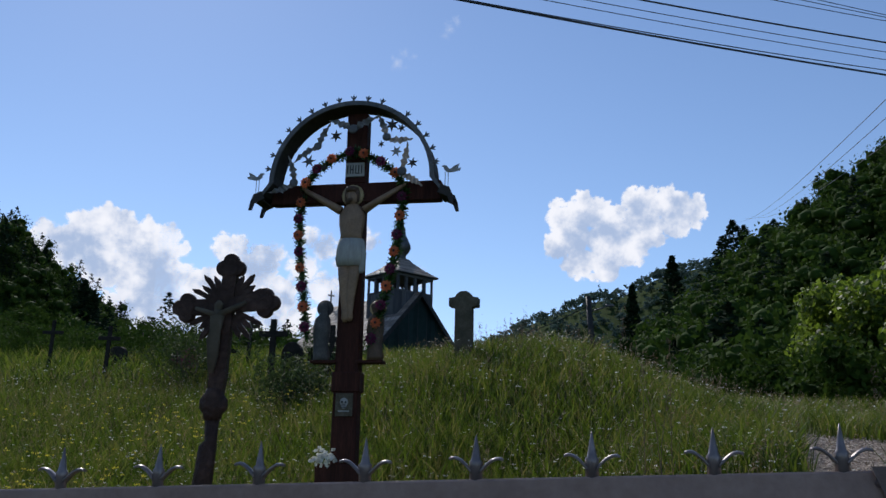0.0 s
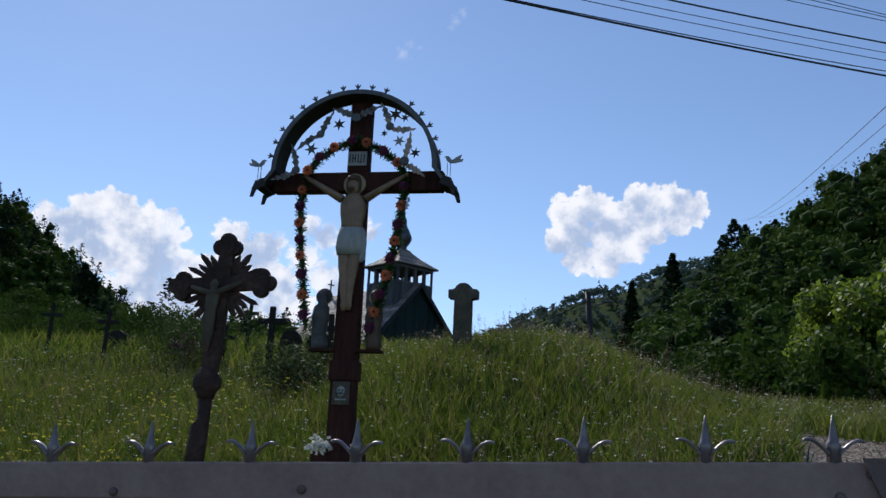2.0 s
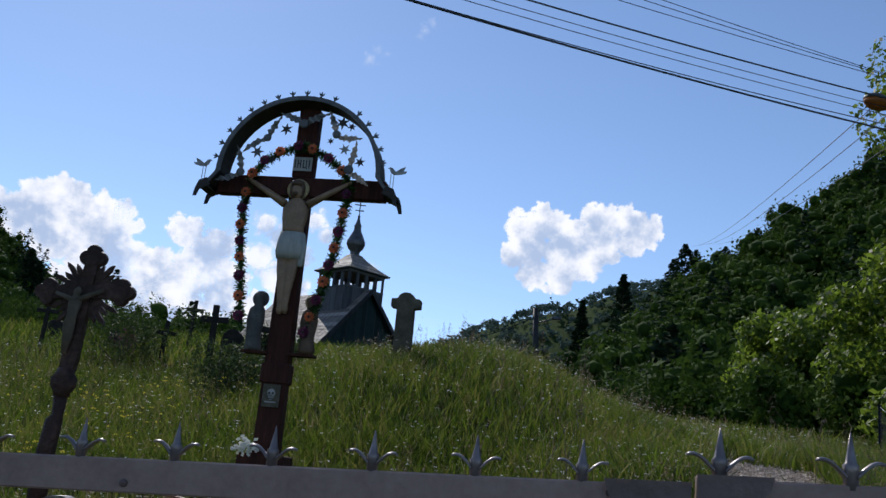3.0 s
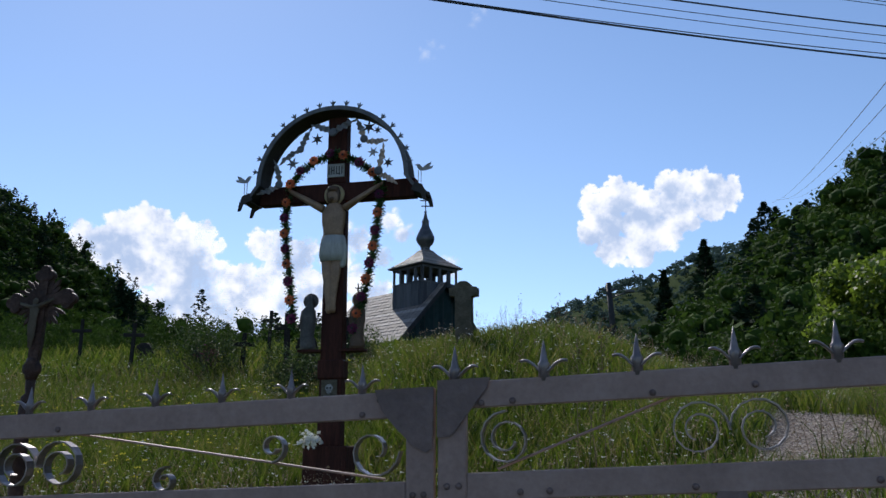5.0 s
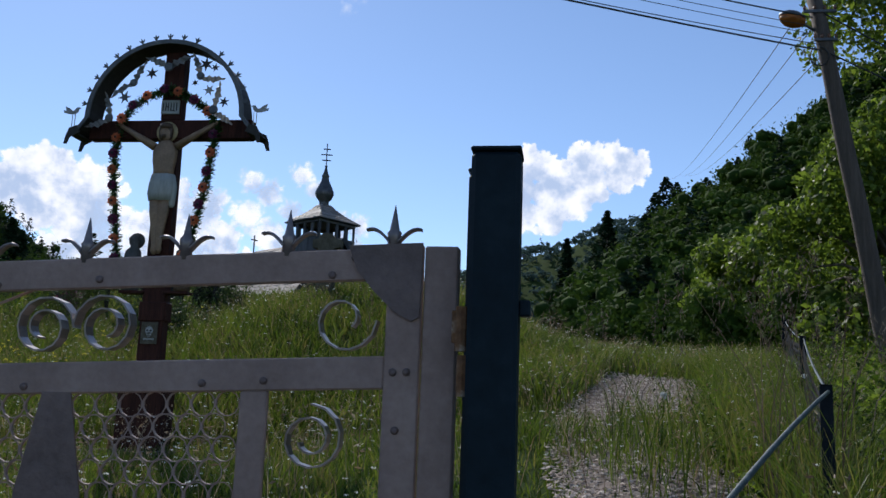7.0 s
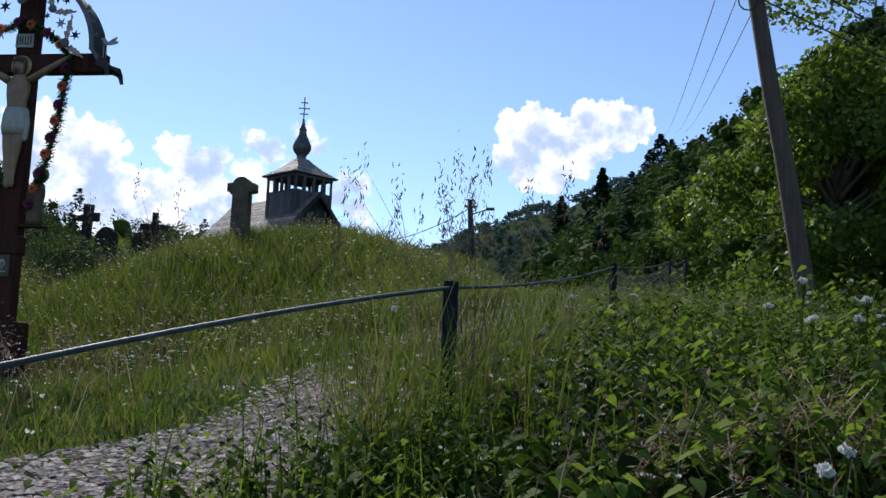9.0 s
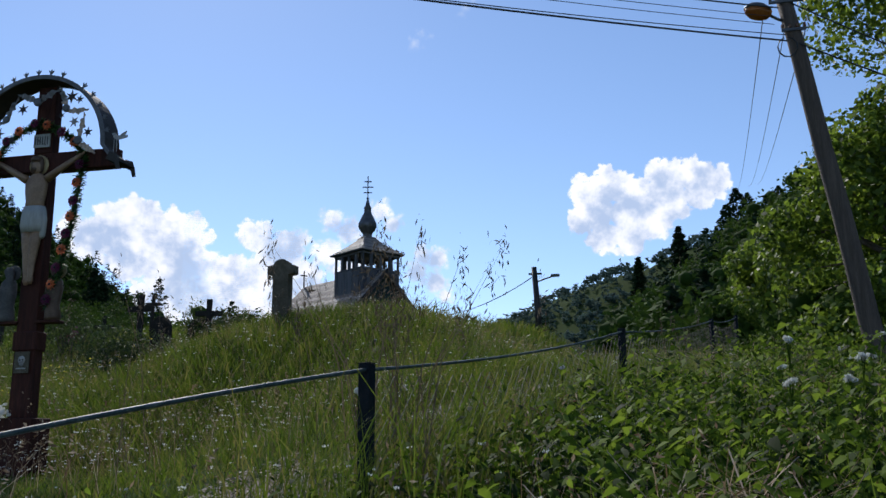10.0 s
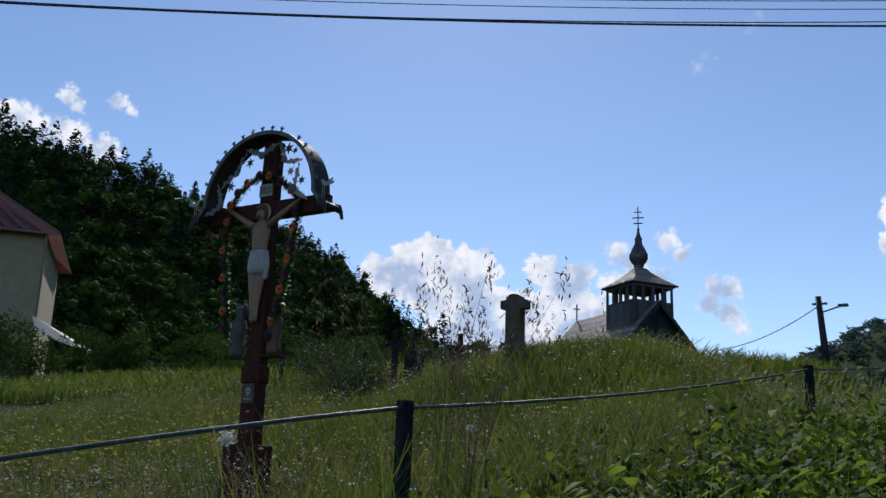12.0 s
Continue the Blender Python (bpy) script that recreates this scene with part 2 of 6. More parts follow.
def add_tube(bm, pts, radius, n=6, mi=0):
    """A round bar along points; radius is a number or one per point."""
    rings = []
    pts = [Vector(p) for p in pts]
    for i, p in enumerate(pts):
        d = (pts[min(i + 1, len(pts) - 1)] - pts[max(i - 1, 0)]).normalized()
        u = d.cross(Vector((0, 0, 1)) if abs(d.z) < 0.9 else Vector((1, 0, 0))).normalized()
        w = d.cross(u)
        r = radius[i] if isinstance(radius, (list, tuple)) else radius
        rings.append([p + u * r * math.cos(2 * math.pi * k / n) + w * r * math.sin(2 * math.pi * k / n) for k in range(n)])
    add_loft(bm, rings, mi)


def tube(name, pts, radius, material, parent=None, n=6, label=""):
    bm = bmesh.new()
    add_tube(bm, pts, radius, n)
    return part(name, bm, material, parent, label, smooth=n > 5)


def add_plate(bm, outline, y0, y1, mi=0):
    """A flat cut-out: outline in x, z, thick from y0 to y1."""
    a = [bm.verts.new((x, y0, z)) for x, z in outline]
    b = [bm.verts.new((x, y1, z)) for x, z in outline]
    n = len(a)
    fs = [bm.faces.new(a), bm.faces.new(b[::-1])]
    for i in range(n):
        fs.append(bm.faces.new((a[i], b[i], b[(i + 1) % n], a[(i + 1) % n])))
    for f in fs:
        f.material_index = mi


def plate(name, outline, y0, y1, material, parent=None, label=""):
    bm = bmesh.new()
    add_plate(bm, outline, y0, y1)
    return part(name, bm, material, parent, label)


def lathe(name, profile, material, parent=None, n=16, label="", ox=0.0, oy=0.0):
    bm = bmesh.new()
    add_loft(bm, [ring_at((ox, oy, z), max(r, 0.0005), max(r, 0.0005), n) for r, z in profile])
    return part(name, bm, material, parent, label, smooth=True)


def smooth01(a, b, x):
    t = np.clip((x - a) / (b - a), 0, 1)
    return t * t * (3 - 2 * t)


# ---- terrain ----
def ground_height(x, y):
    x = np.asarray(x, float)
    y = np.asarray(y, float)
    left = np.interp(y, [2.4, 9.6, 25, 50, 90, 2500], [1.2, 1.38, 4.7, 7.3, 9.0, 12.0])
    right = np.interp(y, [2.4, 5, 9, 13, 25, 50, 90, 2500], [1.22, 1.42, 1.95, 2.4, 3.4, 4.9, 8.6, 12.0])
    k = smooth01(1.2, 4.0, x)
    h = left * (1 - k) + right * k
    d2 = ((x - 0.9) / 3.0) ** 2 + ((y - 16.4) / 4.6) ** 2
    h = h + 1.0 * np.exp(-(d2 ** 1.3))
    h = h - 0.9 * smooth01(7.5, 11, x) * smooth01(3, 9, y) * (1 - smooth01(14, 40, y))
    bank = 1.5 + 0.22 * np.clip(x - 4.2, 0, 30)
    k = smooth01(bank, bank + 0.75 + 1.5 * smooth01(4.2, 5.2, x), y)
    h = 0.55 * (1 - k) + h * k
    # forested slopes and the far ridge
    s = smooth01(35, 140, y)
    h = h + s * (11.5 * smooth01(60, 150, y) * smooth01(-4, 26, x) + 0.47 * np.clip(x - 2, 0, 150) + 0.25 * np.clip(x - 20, 0, 80)) * (1 - 0.5 * smooth01(190, 420, y))
    h = h + smooth01(20, 90, y) * 0.95 * np.clip(-95 - x, 0, 51) * (1 - 0.9 * smooth01(162, 308, y))
    h = h + 118 * np.exp(-((x - 20) / 185) ** 2 - ((y - 680) / 190) ** 2)
    return h


def z_at(x, y):
    return float(ground_height(x, y))


def axis(lo, hi, near, far_n, near_n, c):
    t = np.linspace(-1, 1, near_n)
    a = c + near * t
    f = np.geomspace(1, (hi - c) / near, far_n)[1:]
    g = np.geomspace(1, (c - lo) / near, far_n)[1:]
    return np.concatenate([(c - near * g)[::-1], a, c + near * f])


gx = axis(-2500, 2500, 12, 60, 121, 1.0)
gy = axis(-2500, 2500, 14, 60, 141, 10.0)
GX, GY = np.meshgrid(gx, gy)
GZ = ground_height(GX, GY)
near_mask = (1 - smooth01(14, 30, np.abs(GX - 1))) * (1 - smooth01(24, 40, GY)) * smooth01(2.2, 3.0, GY)
GZ = GZ + near_mask * 0.018 * np.sin(GX * 2.3 + np.sin(GY * 1.7)) * np.cos(GY * 1.9 + 0.7 * np.sin(GX * 1.3))
nx, ny = len(gx), len(gy)
idx = np.arange(nx * ny).reshape(ny, nx)
quads = np.stack([idx[:-1, :-1], idx[:-1, 1:], idx[1:, 1:], idx[1:, :-1]], -1).reshape(-1, 4)
ground = link_mesh("ground", np.stack([GX, GY, GZ], -1).reshape(-1, 3).tolist(), quads.tolist(), M_SOIL)
for f in ground.data.polygons:
    f.use_smooth = True
tagged(ground, "green sloping meadow ground with wooded hills", "ground", kind="structure")

# road at the foot of the bank
rv, rf = [], []
for i in range(81):
    x = -60 + 1.6 * i
    e = 1.35 + 0.22 * min(max(x - 4.2, 0), 30)
    for w in (-5.5, -2.5, 0.0):
        rv.append((x, e + w, 0.565))
for i in range(80):
    for k in range(2):
        a = i * 3 + k
        rf.append((a, a + 3, a + 4, a + 1))
road = tagged(link_mesh("road", rv, rf, M_ASPHALT), "grey worn asphalt road below the bank", "road", kind="structure")

# gravel path through the gate
PX = lambda y: float(np.interp(y, [2.2, 3.2, 4, 4.7, 5.6, 6.4, 8, 10, 12, 30], [3.52, 3.9, 4.28, 4.48, 4.58, 4.6, 4.6, 4.75, 5.05, 7.5]))
pv, pf = [], []
ys = np.linspace(2.25, 14.5, 110)
for i, y in enumerate(ys):
    c = PX(y)
    for k in range(9):
        x = c + (k / 8 - 0.5) * (1.05 + 0.12 * math.sin(y * 1.7) + 0.3 * float(smooth01(5, 6.5, y)))
        edge = abs(k / 8 - 0.5) * 2
        pv.append((x, y, z_at(x, y) + 0.055 - 0.06 * edge ** 3 + 0.008 * math.sin(x * 11 + y * 7)))
for i in range(len(ys) - 1):
    for k in range(8):
        a = i * 9 + k
        pf.append((a, a + 1, a + 10, a + 9))
path = tagged(link_mesh("path", pv, pf, M_GRAVEL), "pale gravel track climbing beside the mound", "path", kind="structure")
rng = np.random.default_rng(5)


def stones(n):
    """Loose gravel stones on the track."""
    y = 2.3 + 11.5 * rng.random(n) ** 1.7
    c = np.interp(y, [2.2, 3.2, 4, 4.7, 5.6, 6.4, 8, 10, 12, 30], [3.52, 3.9, 4.28, 4.48, 4.58, 4.6, 4.6, 4.75, 5.05, 7.5])
    x = c + (rng.random(n) - 0.5) * (0.98 + 0.3 * smooth01(5, 6.5, y))
    s = 0.007 + 0.02 * rng.random(n) ** 2.2
    z = ground_height(x, y) + 0.062
    base = np.array([(1, 0, 0), (-0.4, 0.9, 0), (-0.5, -0.8, 0.1), (0.1, 0.1, 0.75), (0, 0, -0.5)])
    fb = np.array([(0, 1, 3), (1, 2, 3), (2, 0, 3), (1, 0, 4), (2, 1, 4), (0, 2, 4)])
    an = rng.random(n) * 6.28
    ca, sa = np.cos(an), np.sin(an)
    v = np.stack([x[:, None] + s[:, None] * (ca[:, None] * base[:, 0] - sa[:, None] * base[:, 1]),
                  y[:, None] + s[:, None] * (sa[:, None] * base[:, 0] + ca[:, None] * base[:, 1]),
                  z[:, None] + s[:, None] * base[:, 2] * 0.45], -1)
    f = fb[None] + 5 * np.arange(n)[:, None, None]
    return tagged(link_mesh("gravel_stones", v.reshape(-1, 3).tolist(), f.reshape(-1, 3).tolist(), M_STONE_BIT), "loose pale gravel stones on the track", "gravel", kind="stuff")


stones(22000)


# ---- gate and fence ----
SLOPE = 0.045  # the rails climb to the right


def add_scroll(bm, cx, cz, r, turns, start, hand=1, y0=2.262, width=0.02, thick=0.0025, shrink=0.35):
    n = int(14 * turns) + 2
    prev = None
    for i in range(n):
        f = i / (n - 1)
        a = start + hand * turns * 2 * math.pi * f
        rr = r * (1 - (1 - shrink) * f)
        c, s = math.cos(a), math.sin(a)
        ring = [bm.verts.new((cx + q * c, yy, cz + q * s)) for q, yy in ((rr, y0), (rr, y0 + width), (rr - thick, y0 + width), (rr - thick, y0))]
        if prev:
            for k in range(4):
                bm.faces.new((prev[k], prev[(k + 1) % 4], ring[(k + 1) % 4], ring[k]))
        else:
            bm.faces.new(ring)
        prev = ring
    bm.faces.new(prev)


def spike(parent, x, z, y, k=1.0):
    """Three-pointed finial: an upright point and two curled side leaves."""
    bm = bmesh.new()
    add_loft(bm, [ring_at((x, y, z + h * k), rx * k, ry * k, 8) for h, rx, ry in ((-0.012, 0.009, 0.007), (0.010, 0.009, 0.007), (0.015, 0.0098, 0.008), (0.018, 0.0068, 0.006), (0.032, 0.0042, 0.0038), (0.052, 0.0006, 0.0006))])
    for s in (-1, 1):
        prev = None
        for i in range(9):
            f = i / 8
            px = x + s * k * (0.006 + 0.031 * f)
            pz = z + k * (0.003 + 0.019 * math.sin(f * 1.9) - 0.002 * f)
            h, w = 0.0030 * k * (1 - 0.35 * f), 0.0075 * k * (1 - 0.25 * f)
            ring = [bm.verts.new((px, y - w, pz - h)), bm.verts.new((px, y + w, pz - h)), bm.verts.new((px, y + w, pz + h * 0.3)), bm.verts.new((px, y, pz + h)), bm.verts.new((px, y - w, pz + h * 0.3))]
            if prev:
                for q in range(5):
                    bm.faces.new((prev[q], prev[(q + 1) % 5], ring[(q + 1) % 5], ring[q]))
            else:
                bm.faces.new(ring)
            prev = ring
        bm.faces.new(prev)
    return part("finial", bm, M_SPIKE, parent, "silvery three-pointed finial", smooth=True)


def add_hole_sheet(bm, x0, x1, z0, z1, pitch, rad, y, top):
    """Stamped sheet: staggered round holes cut through, in cells of a hexagonal grid."""
    rows = int((z1 - z0) / (pitch * 0.87))
    cols = int((x1 - x0) / pitch)
    n = 12
    for r in range(rows):
        cz = z1 - pitch * 0.45 - r * pitch * 0.87
        for c in range(cols + 1):
            cx = x0 + pitch * 0.5 + c * pitch - (pitch * 0.5 if r % 2 else 0)
            if cx < x0 + rad * 0.4 or cx > x1 - rad * 0.4:
                continue
            inner, outer = [], []
            for k in range(n):
                a = 2 * math.pi * (k + 0.5) / n
                hexr = pitch * 0.5 / max(abs(math.cos((a + math.pi / 6) % (math.pi / 3) - math.pi / 6)), 0.5)
                zz = SLOPE * (cx - x0)
                inner.append(((cx + rad * math.cos(a)), cz + rad * math.sin(a) + zz))
                outer.append(((cx + hexr * math.cos(a)), cz + hexr * math.sin(a) + zz))
            vi = [bm.verts.new((p[0], y, p[1])) for p in inner]
            vb = [bm.verts.new((p[0], y + 0.004, p[1])) for p in inner]
            vo = [bm.verts.new((min(max(p[0], x0), x1), y, p[1])) for p in outer]
            for k in range(n):
                k2 = (k + 1) % n
                bm.faces.new((vi[k], vo[k], vo[k2], vi[k2]))
                bm.faces.new((vi[k], vi[k2], vb[k2], vb[k]))


def bolt(parent, x, y, z):
    bm = bmesh.new()
    add_loft(bm, [[(x + r * math.cos(a * math.pi / 4), yy, z + r * math.sin(a * math.pi / 4)) for a in range(8)] for r, yy in ((0.0055, y + 0.001), (0.005, y - 0.002), (0.0025, y - 0.0035))])
    return part("bolt", bm, M_GATE_PLATE, parent, "round bolt head", smooth=True)


def gate_leaf(name, x0, x1, y, ztop, first_spike, pitch, n_spikes, label, hinge_post):
    """One iron leaf; ztop is the top of its upper rail at x0."""
    g = thing(name, x0, y, ztop - 0.78, 0, label, "gate")
    L = x1 - x0
    T = 0.78

    def rail(w0, w1, a, b, nm, th=0.012, yo=0.0):
        bm = bmesh.new()
        add_box(bm, a, b, yo, yo + th, T + w0, T + w1, 0.002, 0, SLOPE)
        return part(nm, bm, M_GATE, g)
    s1 = 0.046
    rail(-0.042, 0.0, s1, L - s1, "top_rail")
    rail(-0.183, -0.141, s1, L - s1, "middle_rail")
    rail(-0.76, -0.72, s1, L - s1, "bottom_rail")
    rail(-0.77, 0.003, 0.0, s1, "stile", 0.014, -0.001)
    rail(-0.77, 0.003, L - s1, L, "stile", 0.014, -0.001)
    # upright bars below the middle rail
    ua, ub = 0.15, L - 0.235
    for u in (ua, ub):
        rail(-0.72, -0.183, u, u + 0.037, "upright_bar", 0.010, 0.001)
    bm = bmesh.new()
    add_hole_sheet(bm, ua + 0.037, ub, 0.06, T - 0.183, 0.0335, 0.0156, 0.008, T)
    for v in bm.verts:
        v.co.z += SLOPE * (ua + 0.037)
    part("perforated_sheet", bm, M_GATE, g, "stamped sheet with rows of round holes")
    mid = (ua + 0.037 + ub) / 2
    bm = bmesh.new()
    z0 = T - 0.181 + SLOPE * mid
    add_plate(bm, [(mid - 0.02, z0), (mid + 0.02, z0), (mid + 0.046, z0 - 0.13), (mid + 0.05, z0 - 0.3), (mid - 0.05, z0 - 0.3), (mid - 0.046, z0 - 0.13)], -0.004, -0.0005)
    part("centre_plate", bm, M_GATE_PLATE, g, "tapered dull grey plate")
    # corner gussets
    for side in (0, 1):
        bm = bmesh.new()
        if side == 0:
            pts = [(0.0, 0.004), (0.085, 0.004), (0.08, -0.012), (0.05, -0.05), (0.03, -0.075), (0.02, -0.085), (0.0, -0.085)]
        else:
            pts = [(L, 0.004), (L - 0.098, 0.004), (L - 0.095, -0.006), (L - 0.085, -0.03), (L - 0.062, -0.058), (L - 0.035, -0.085), (L - 0.012, -0.098), (L - 0.002, -0.092)]
        add_plate(bm, [(a, T + b + SLOPE * a) for a, b in pts], -0.006, -0.0022)
        part("gusset", bm, M_GATE_PLATE, g, "worn grey corner gusset plate")
    # scrolls
    def scroll(cx, w, r, turns, start, hand):
        bm = bmesh.new()
        add_scroll(bm, cx, T + w + SLOPE * cx, r, turns, start, hand, 0.012)
        part("scroll", bm, M_SPIKE, g, "curled flat-iron scroll")
    zc = -0.0915
    scroll(0.046 + 0.06, zc, 0.045, 1.7, math.pi * 0.5, 1)
    scroll(L / 2 - 0.045 - 0.02, zc, 0.047, 1.7, 0, 1)
    scroll(L / 2 + 0.045 - 0.02, zc, 0.047, 1.7, math.pi, -1)
    scroll(L - 0.046 - 0.06, zc, 0.047, 1.1, 0, -1)
    for cx in (0.098, L - 0.142):
        scroll(cx, -0.245, 0.046, 1.7, math.pi * 0.5, 1 if cx < 0.2 else -1)
        scroll(cx, -0.36, 0.046, 1.7, -math.pi * 0.5, -1 if cx < 0.2 else 1)
    if not hinge_post:
        scroll(0.943, -0.125, 0.024, 1.2, math.pi * 0.5, 1)
        scroll(1.138, -0.078, 0.026, 1.2, -math.pi * 0.5, 1)
    # tie rods behind the rails
    for a, b in ((0.09, L * 0.42), (L - 0.09, L * 0.5))[:1 if hinge_post else 2]:
        bm = bmesh.new()
        add_tube(bm, [(a, 0.035, T - 0.137 + SLOPE * a), (b, 0.03, T - 0.03 + SLOPE * b)], 0.0022, 5)
        part("tie_rod", bm, M_GATE, g, "thin iron tie rod")
    for i in range(n_spikes):
        u = first_spike - x0 + pitch * i
        if 0.0 < u < L + 0.01:
            spike(g, u, T + SLOPE * u + 0.006, 0.006, 1.0 if hinge_post else 0.8)
    for u, w in ((0.07, -0.035), (0.12, -0.034), (L * 0.36, -0.034), (L * 0.52, -0.030), (L - 0.12, -0.034), (0.13, -0.172), (0.175, -0.172), (L * 0.42, -0.173), (L * 0.69, -0.172),
                 (L * 0.78, -0.170), (L - 0.034, -0.162), (L - 0.016, -0.162), (L - 0.028, -0.235), (0.015, -0.16), (0.034, -0.16), (0.02, -0.05), (L - 0.09, -0.012)):
        bolt(g, u, -0.001 if 0.05 < u < L - 0.05 else -0.002, T + w + SLOPE * u)
    return g


gate_leaf("iron_gate_leaf", 2.986, 3.912, 2.262, 2.1155, 3.012, 0.1432, 7, "silver-painted iron gate leaf with finials and scrolls", True)
gate_leaf("iron_fence_panel", 1.56, 2.980, 2.262, 2.042, 1.607, 0.125, 11, "silver-painted iron fence panel with finials and scrolls", False)

# hinge stile and dark posts
hs = thing("hinge_stile", 3.935, 2.268, 1.3, 0, "grey-painted iron stile between gate leaf and post", "gate post")
box("stile_bar", -0.021, 0.023, -0.006, 0.02, -0.05, 0.858, M_GATE, hs, 0.002)


def square_post(name, x, y, w, top, label, cap=True):
    z0 = z_at(x, y) - 0.25
    p = thing(name, x, y, z0, 0, label, "post")
    box("tube", -w / 2, w / 2, -w / 2, w / 2, 0, top - z0, M_DARKPOST, p, 0.006)
    if cap:
        box("cap", -w / 2 - 0.001, w / 2 + 0.001, -w / 2 - 0.001, w / 2 + 0.001, top - z0 + 0.0005, top - z0 + 0.006, M_DARKPOST, p, 0.002)
    return p


sp = square_post("gate_post", 4.008, 2.235, 0.062, 2.27, "dark teal painted square steel gate post")
square_post("gate_post", 3.985, 2.33, 0.045, 2.27, "slimmer dark teal steel post behind the gate post")
bm = bmesh.new()
add_tube(bm, [(0, 0, 0), (0, 0, 0.055)], 0.008, 8)
add_box(bm, -0.012, 0.004, -0.004, 0.004, 0.01, 0.05, 0.001)
hg = part("hinge", bm, M_RUST, None, "")
hg.matrix_world = pose(3.969, 2.225, 2.02)
tagged(hg, "rusty flaking barrel hinge on the gate post", "hinge", "gate hinges")
bm = bmesh.new()
add_tube(bm, [(0, 0, 0), (0, 0, 0.05)], 0.008, 8)
h2 = part("hinge", bm, M_RUST, None, "")
h2.matrix_world = pose(3.972, 2.225, 1.965)
tagged(h2, "rusty flaking barrel hinge on the gate post", "hinge", "gate hinges")
box("latch_bracket", 0.031, 0.045, -0.01, 0.01, 2.065 - 1.0 - 0.0, 2.085 - 1.0, M_DARKPOST, sp, 0.002).location.z = 1.0 - (z_at(4.008, 2.235) - 0.25)

# wire fence along the track
FENCE = [(4.03, 2.32, 1.51), (5.132, 5.01, 2.10), (5.954, 8.734, 2.652), (6.877, 13.402, 3.302), (7.35, 15.6, 3.62)]


def fence_post(x, y, top, w):
    z0 = z_at(x, y) - 0.3
    p = thing("fence_post", x, y, z0, -15, "dark painted square steel fence post in weeds", "post", "fence posts along the track")
    box("tube", -w / 2, w / 2, -w / 2, w / 2, 0, top - z0, M_FPOST, p, 0.004)
    box("cap", -w / 2 - 0.001, w / 2 + 0.001, -w / 2 - 0.001, w / 2 + 0.001, top - z0, top - z0 + 0.005, M_FPOST, p, 0.002)


for x, y, t in FENCE[1:]:
    fence_post(x, y, t + 0.015, 0.05)
for i, (a, b) in enumerate(zip(FENCE, FENCE[1:])):
    pts = []
    for k in range(13):
        f = k / 12
        sag = (-0.036 if i == 0 else 0.04) * 4 * f * (1 - f)
        pts.append((a[0] + (b[0] - a[0]) * f, a[1] + (b[1] - a[1]) * f - 0.03, a[2] + (b[2] - a[2]) * f - sag - 0.01))
    c = tube("fence_cable", pts, 0.008 if i == 0 else 0.007, M_CABLE, None, 8)
    tagged(c, "teal plastic-coated cable along the fence tops", "cable", "fence cables")


def chain_link(a, b, height, name):
    """Diamond mesh of bent wires between two posts."""
    L = math.hypot(b[0] - a[0], b[1] - a[1])
    d = 0.055
    n = int(L / d)
    verts, faces = [], []
    rows = int(height / d)
    for i in range(n):
        prev = None
        for k in range(rows + 1):
            s = (i + (k + i) % 2 * 1.0) * d / L
            s = min(max(s, 0), 1)
            x, y = a[0] + (b[0] - a[0]) * s, a[1] + (b[1] - a[1]) * s
            sag = 0.09 * 4 * s * (1 - s)
            z = a[2] + (b[2] - a[2]) * s - sag - 0.03 - k * d
            r = 0.0014
            base = len(verts)
            verts += [(x - r, y, z), (x + r, y - r, z), (x + r, y + r, z)]
            if prev is not None:
                for q in range(3):
                    faces.append((prev + q, prev + (q + 1) % 3, base + (q + 1) % 3, base + q))
            prev = base
    return tagged(link_mesh(name, verts, faces, M_WIRE), "rusty grey chain-link netting hung on the fence", "netting", "fence netting", "stuff")


for a, b in list(zip(FENCE, FENCE[1:])):
    if a[0] > 4.5:
        chain_link(a, b, 0.85, "chain_link_netting")


# ---- wayside crucifix ----
CX, CY, CB = 0.0, 9.7, z_at(0.0, 9.7)
cross = thing("wayside_crucifix", CX, CY, CB, 0, "tall red-brown wooden wayside crucifix under an arched tin canopy", "crucifix")
CSX, CSZ = 1.0, 0.98
cross.scale = (CSX, 1, CSZ)
def zc(z):
    return z - CB


box("footing", -0.4, 0.4, -0.32, 0.3, -0.1, 0.05, M_GRAVE, cross, 0.015, "low stone footing")
box("base_box", -0.235, 0.225, -0.16, 0.14, 0.05, zc(2.10), M_DWOOD, cross, 0.01)
box("post", -0.125, 0.125, -0.07, 0.07, zc(2.10), zc(4.7), M_DWOOD, cross, 0.008, "", 0.0, 0.86)
box("post_collar", -0.14, 0.14, -0.085, 0.085, zc(2.78), zc(2.98), M_DWOOD, cross, 0.012)
box("crossbeam", -0.88, 0.88, -0.06, 0.06, zc(4.7), zc(4.905), M_DWOOD, cross, 0.008)
box("post_top", -0.108, 0.108, -0.063, 0.064, zc(4.905), zc(5.66), M_DWOOD, cross, 0.008)
box("name_plate", -0.098, 0.098, -0.09, -0.072, zc(4.965), zc(5.115), M_CLOTH, cross, 0.003, "weathered white name plate")
def letter(strokes):
    bm = bmesh.new()
    for x0, x1, z0, z1 in strokes:
        add_box(bm, x0, x1, -0.0945, -0.0915, zc(z0), zc(z1), 0)
    part("letter", bm, M_BLACKPAINT, cross, "black painted letter")


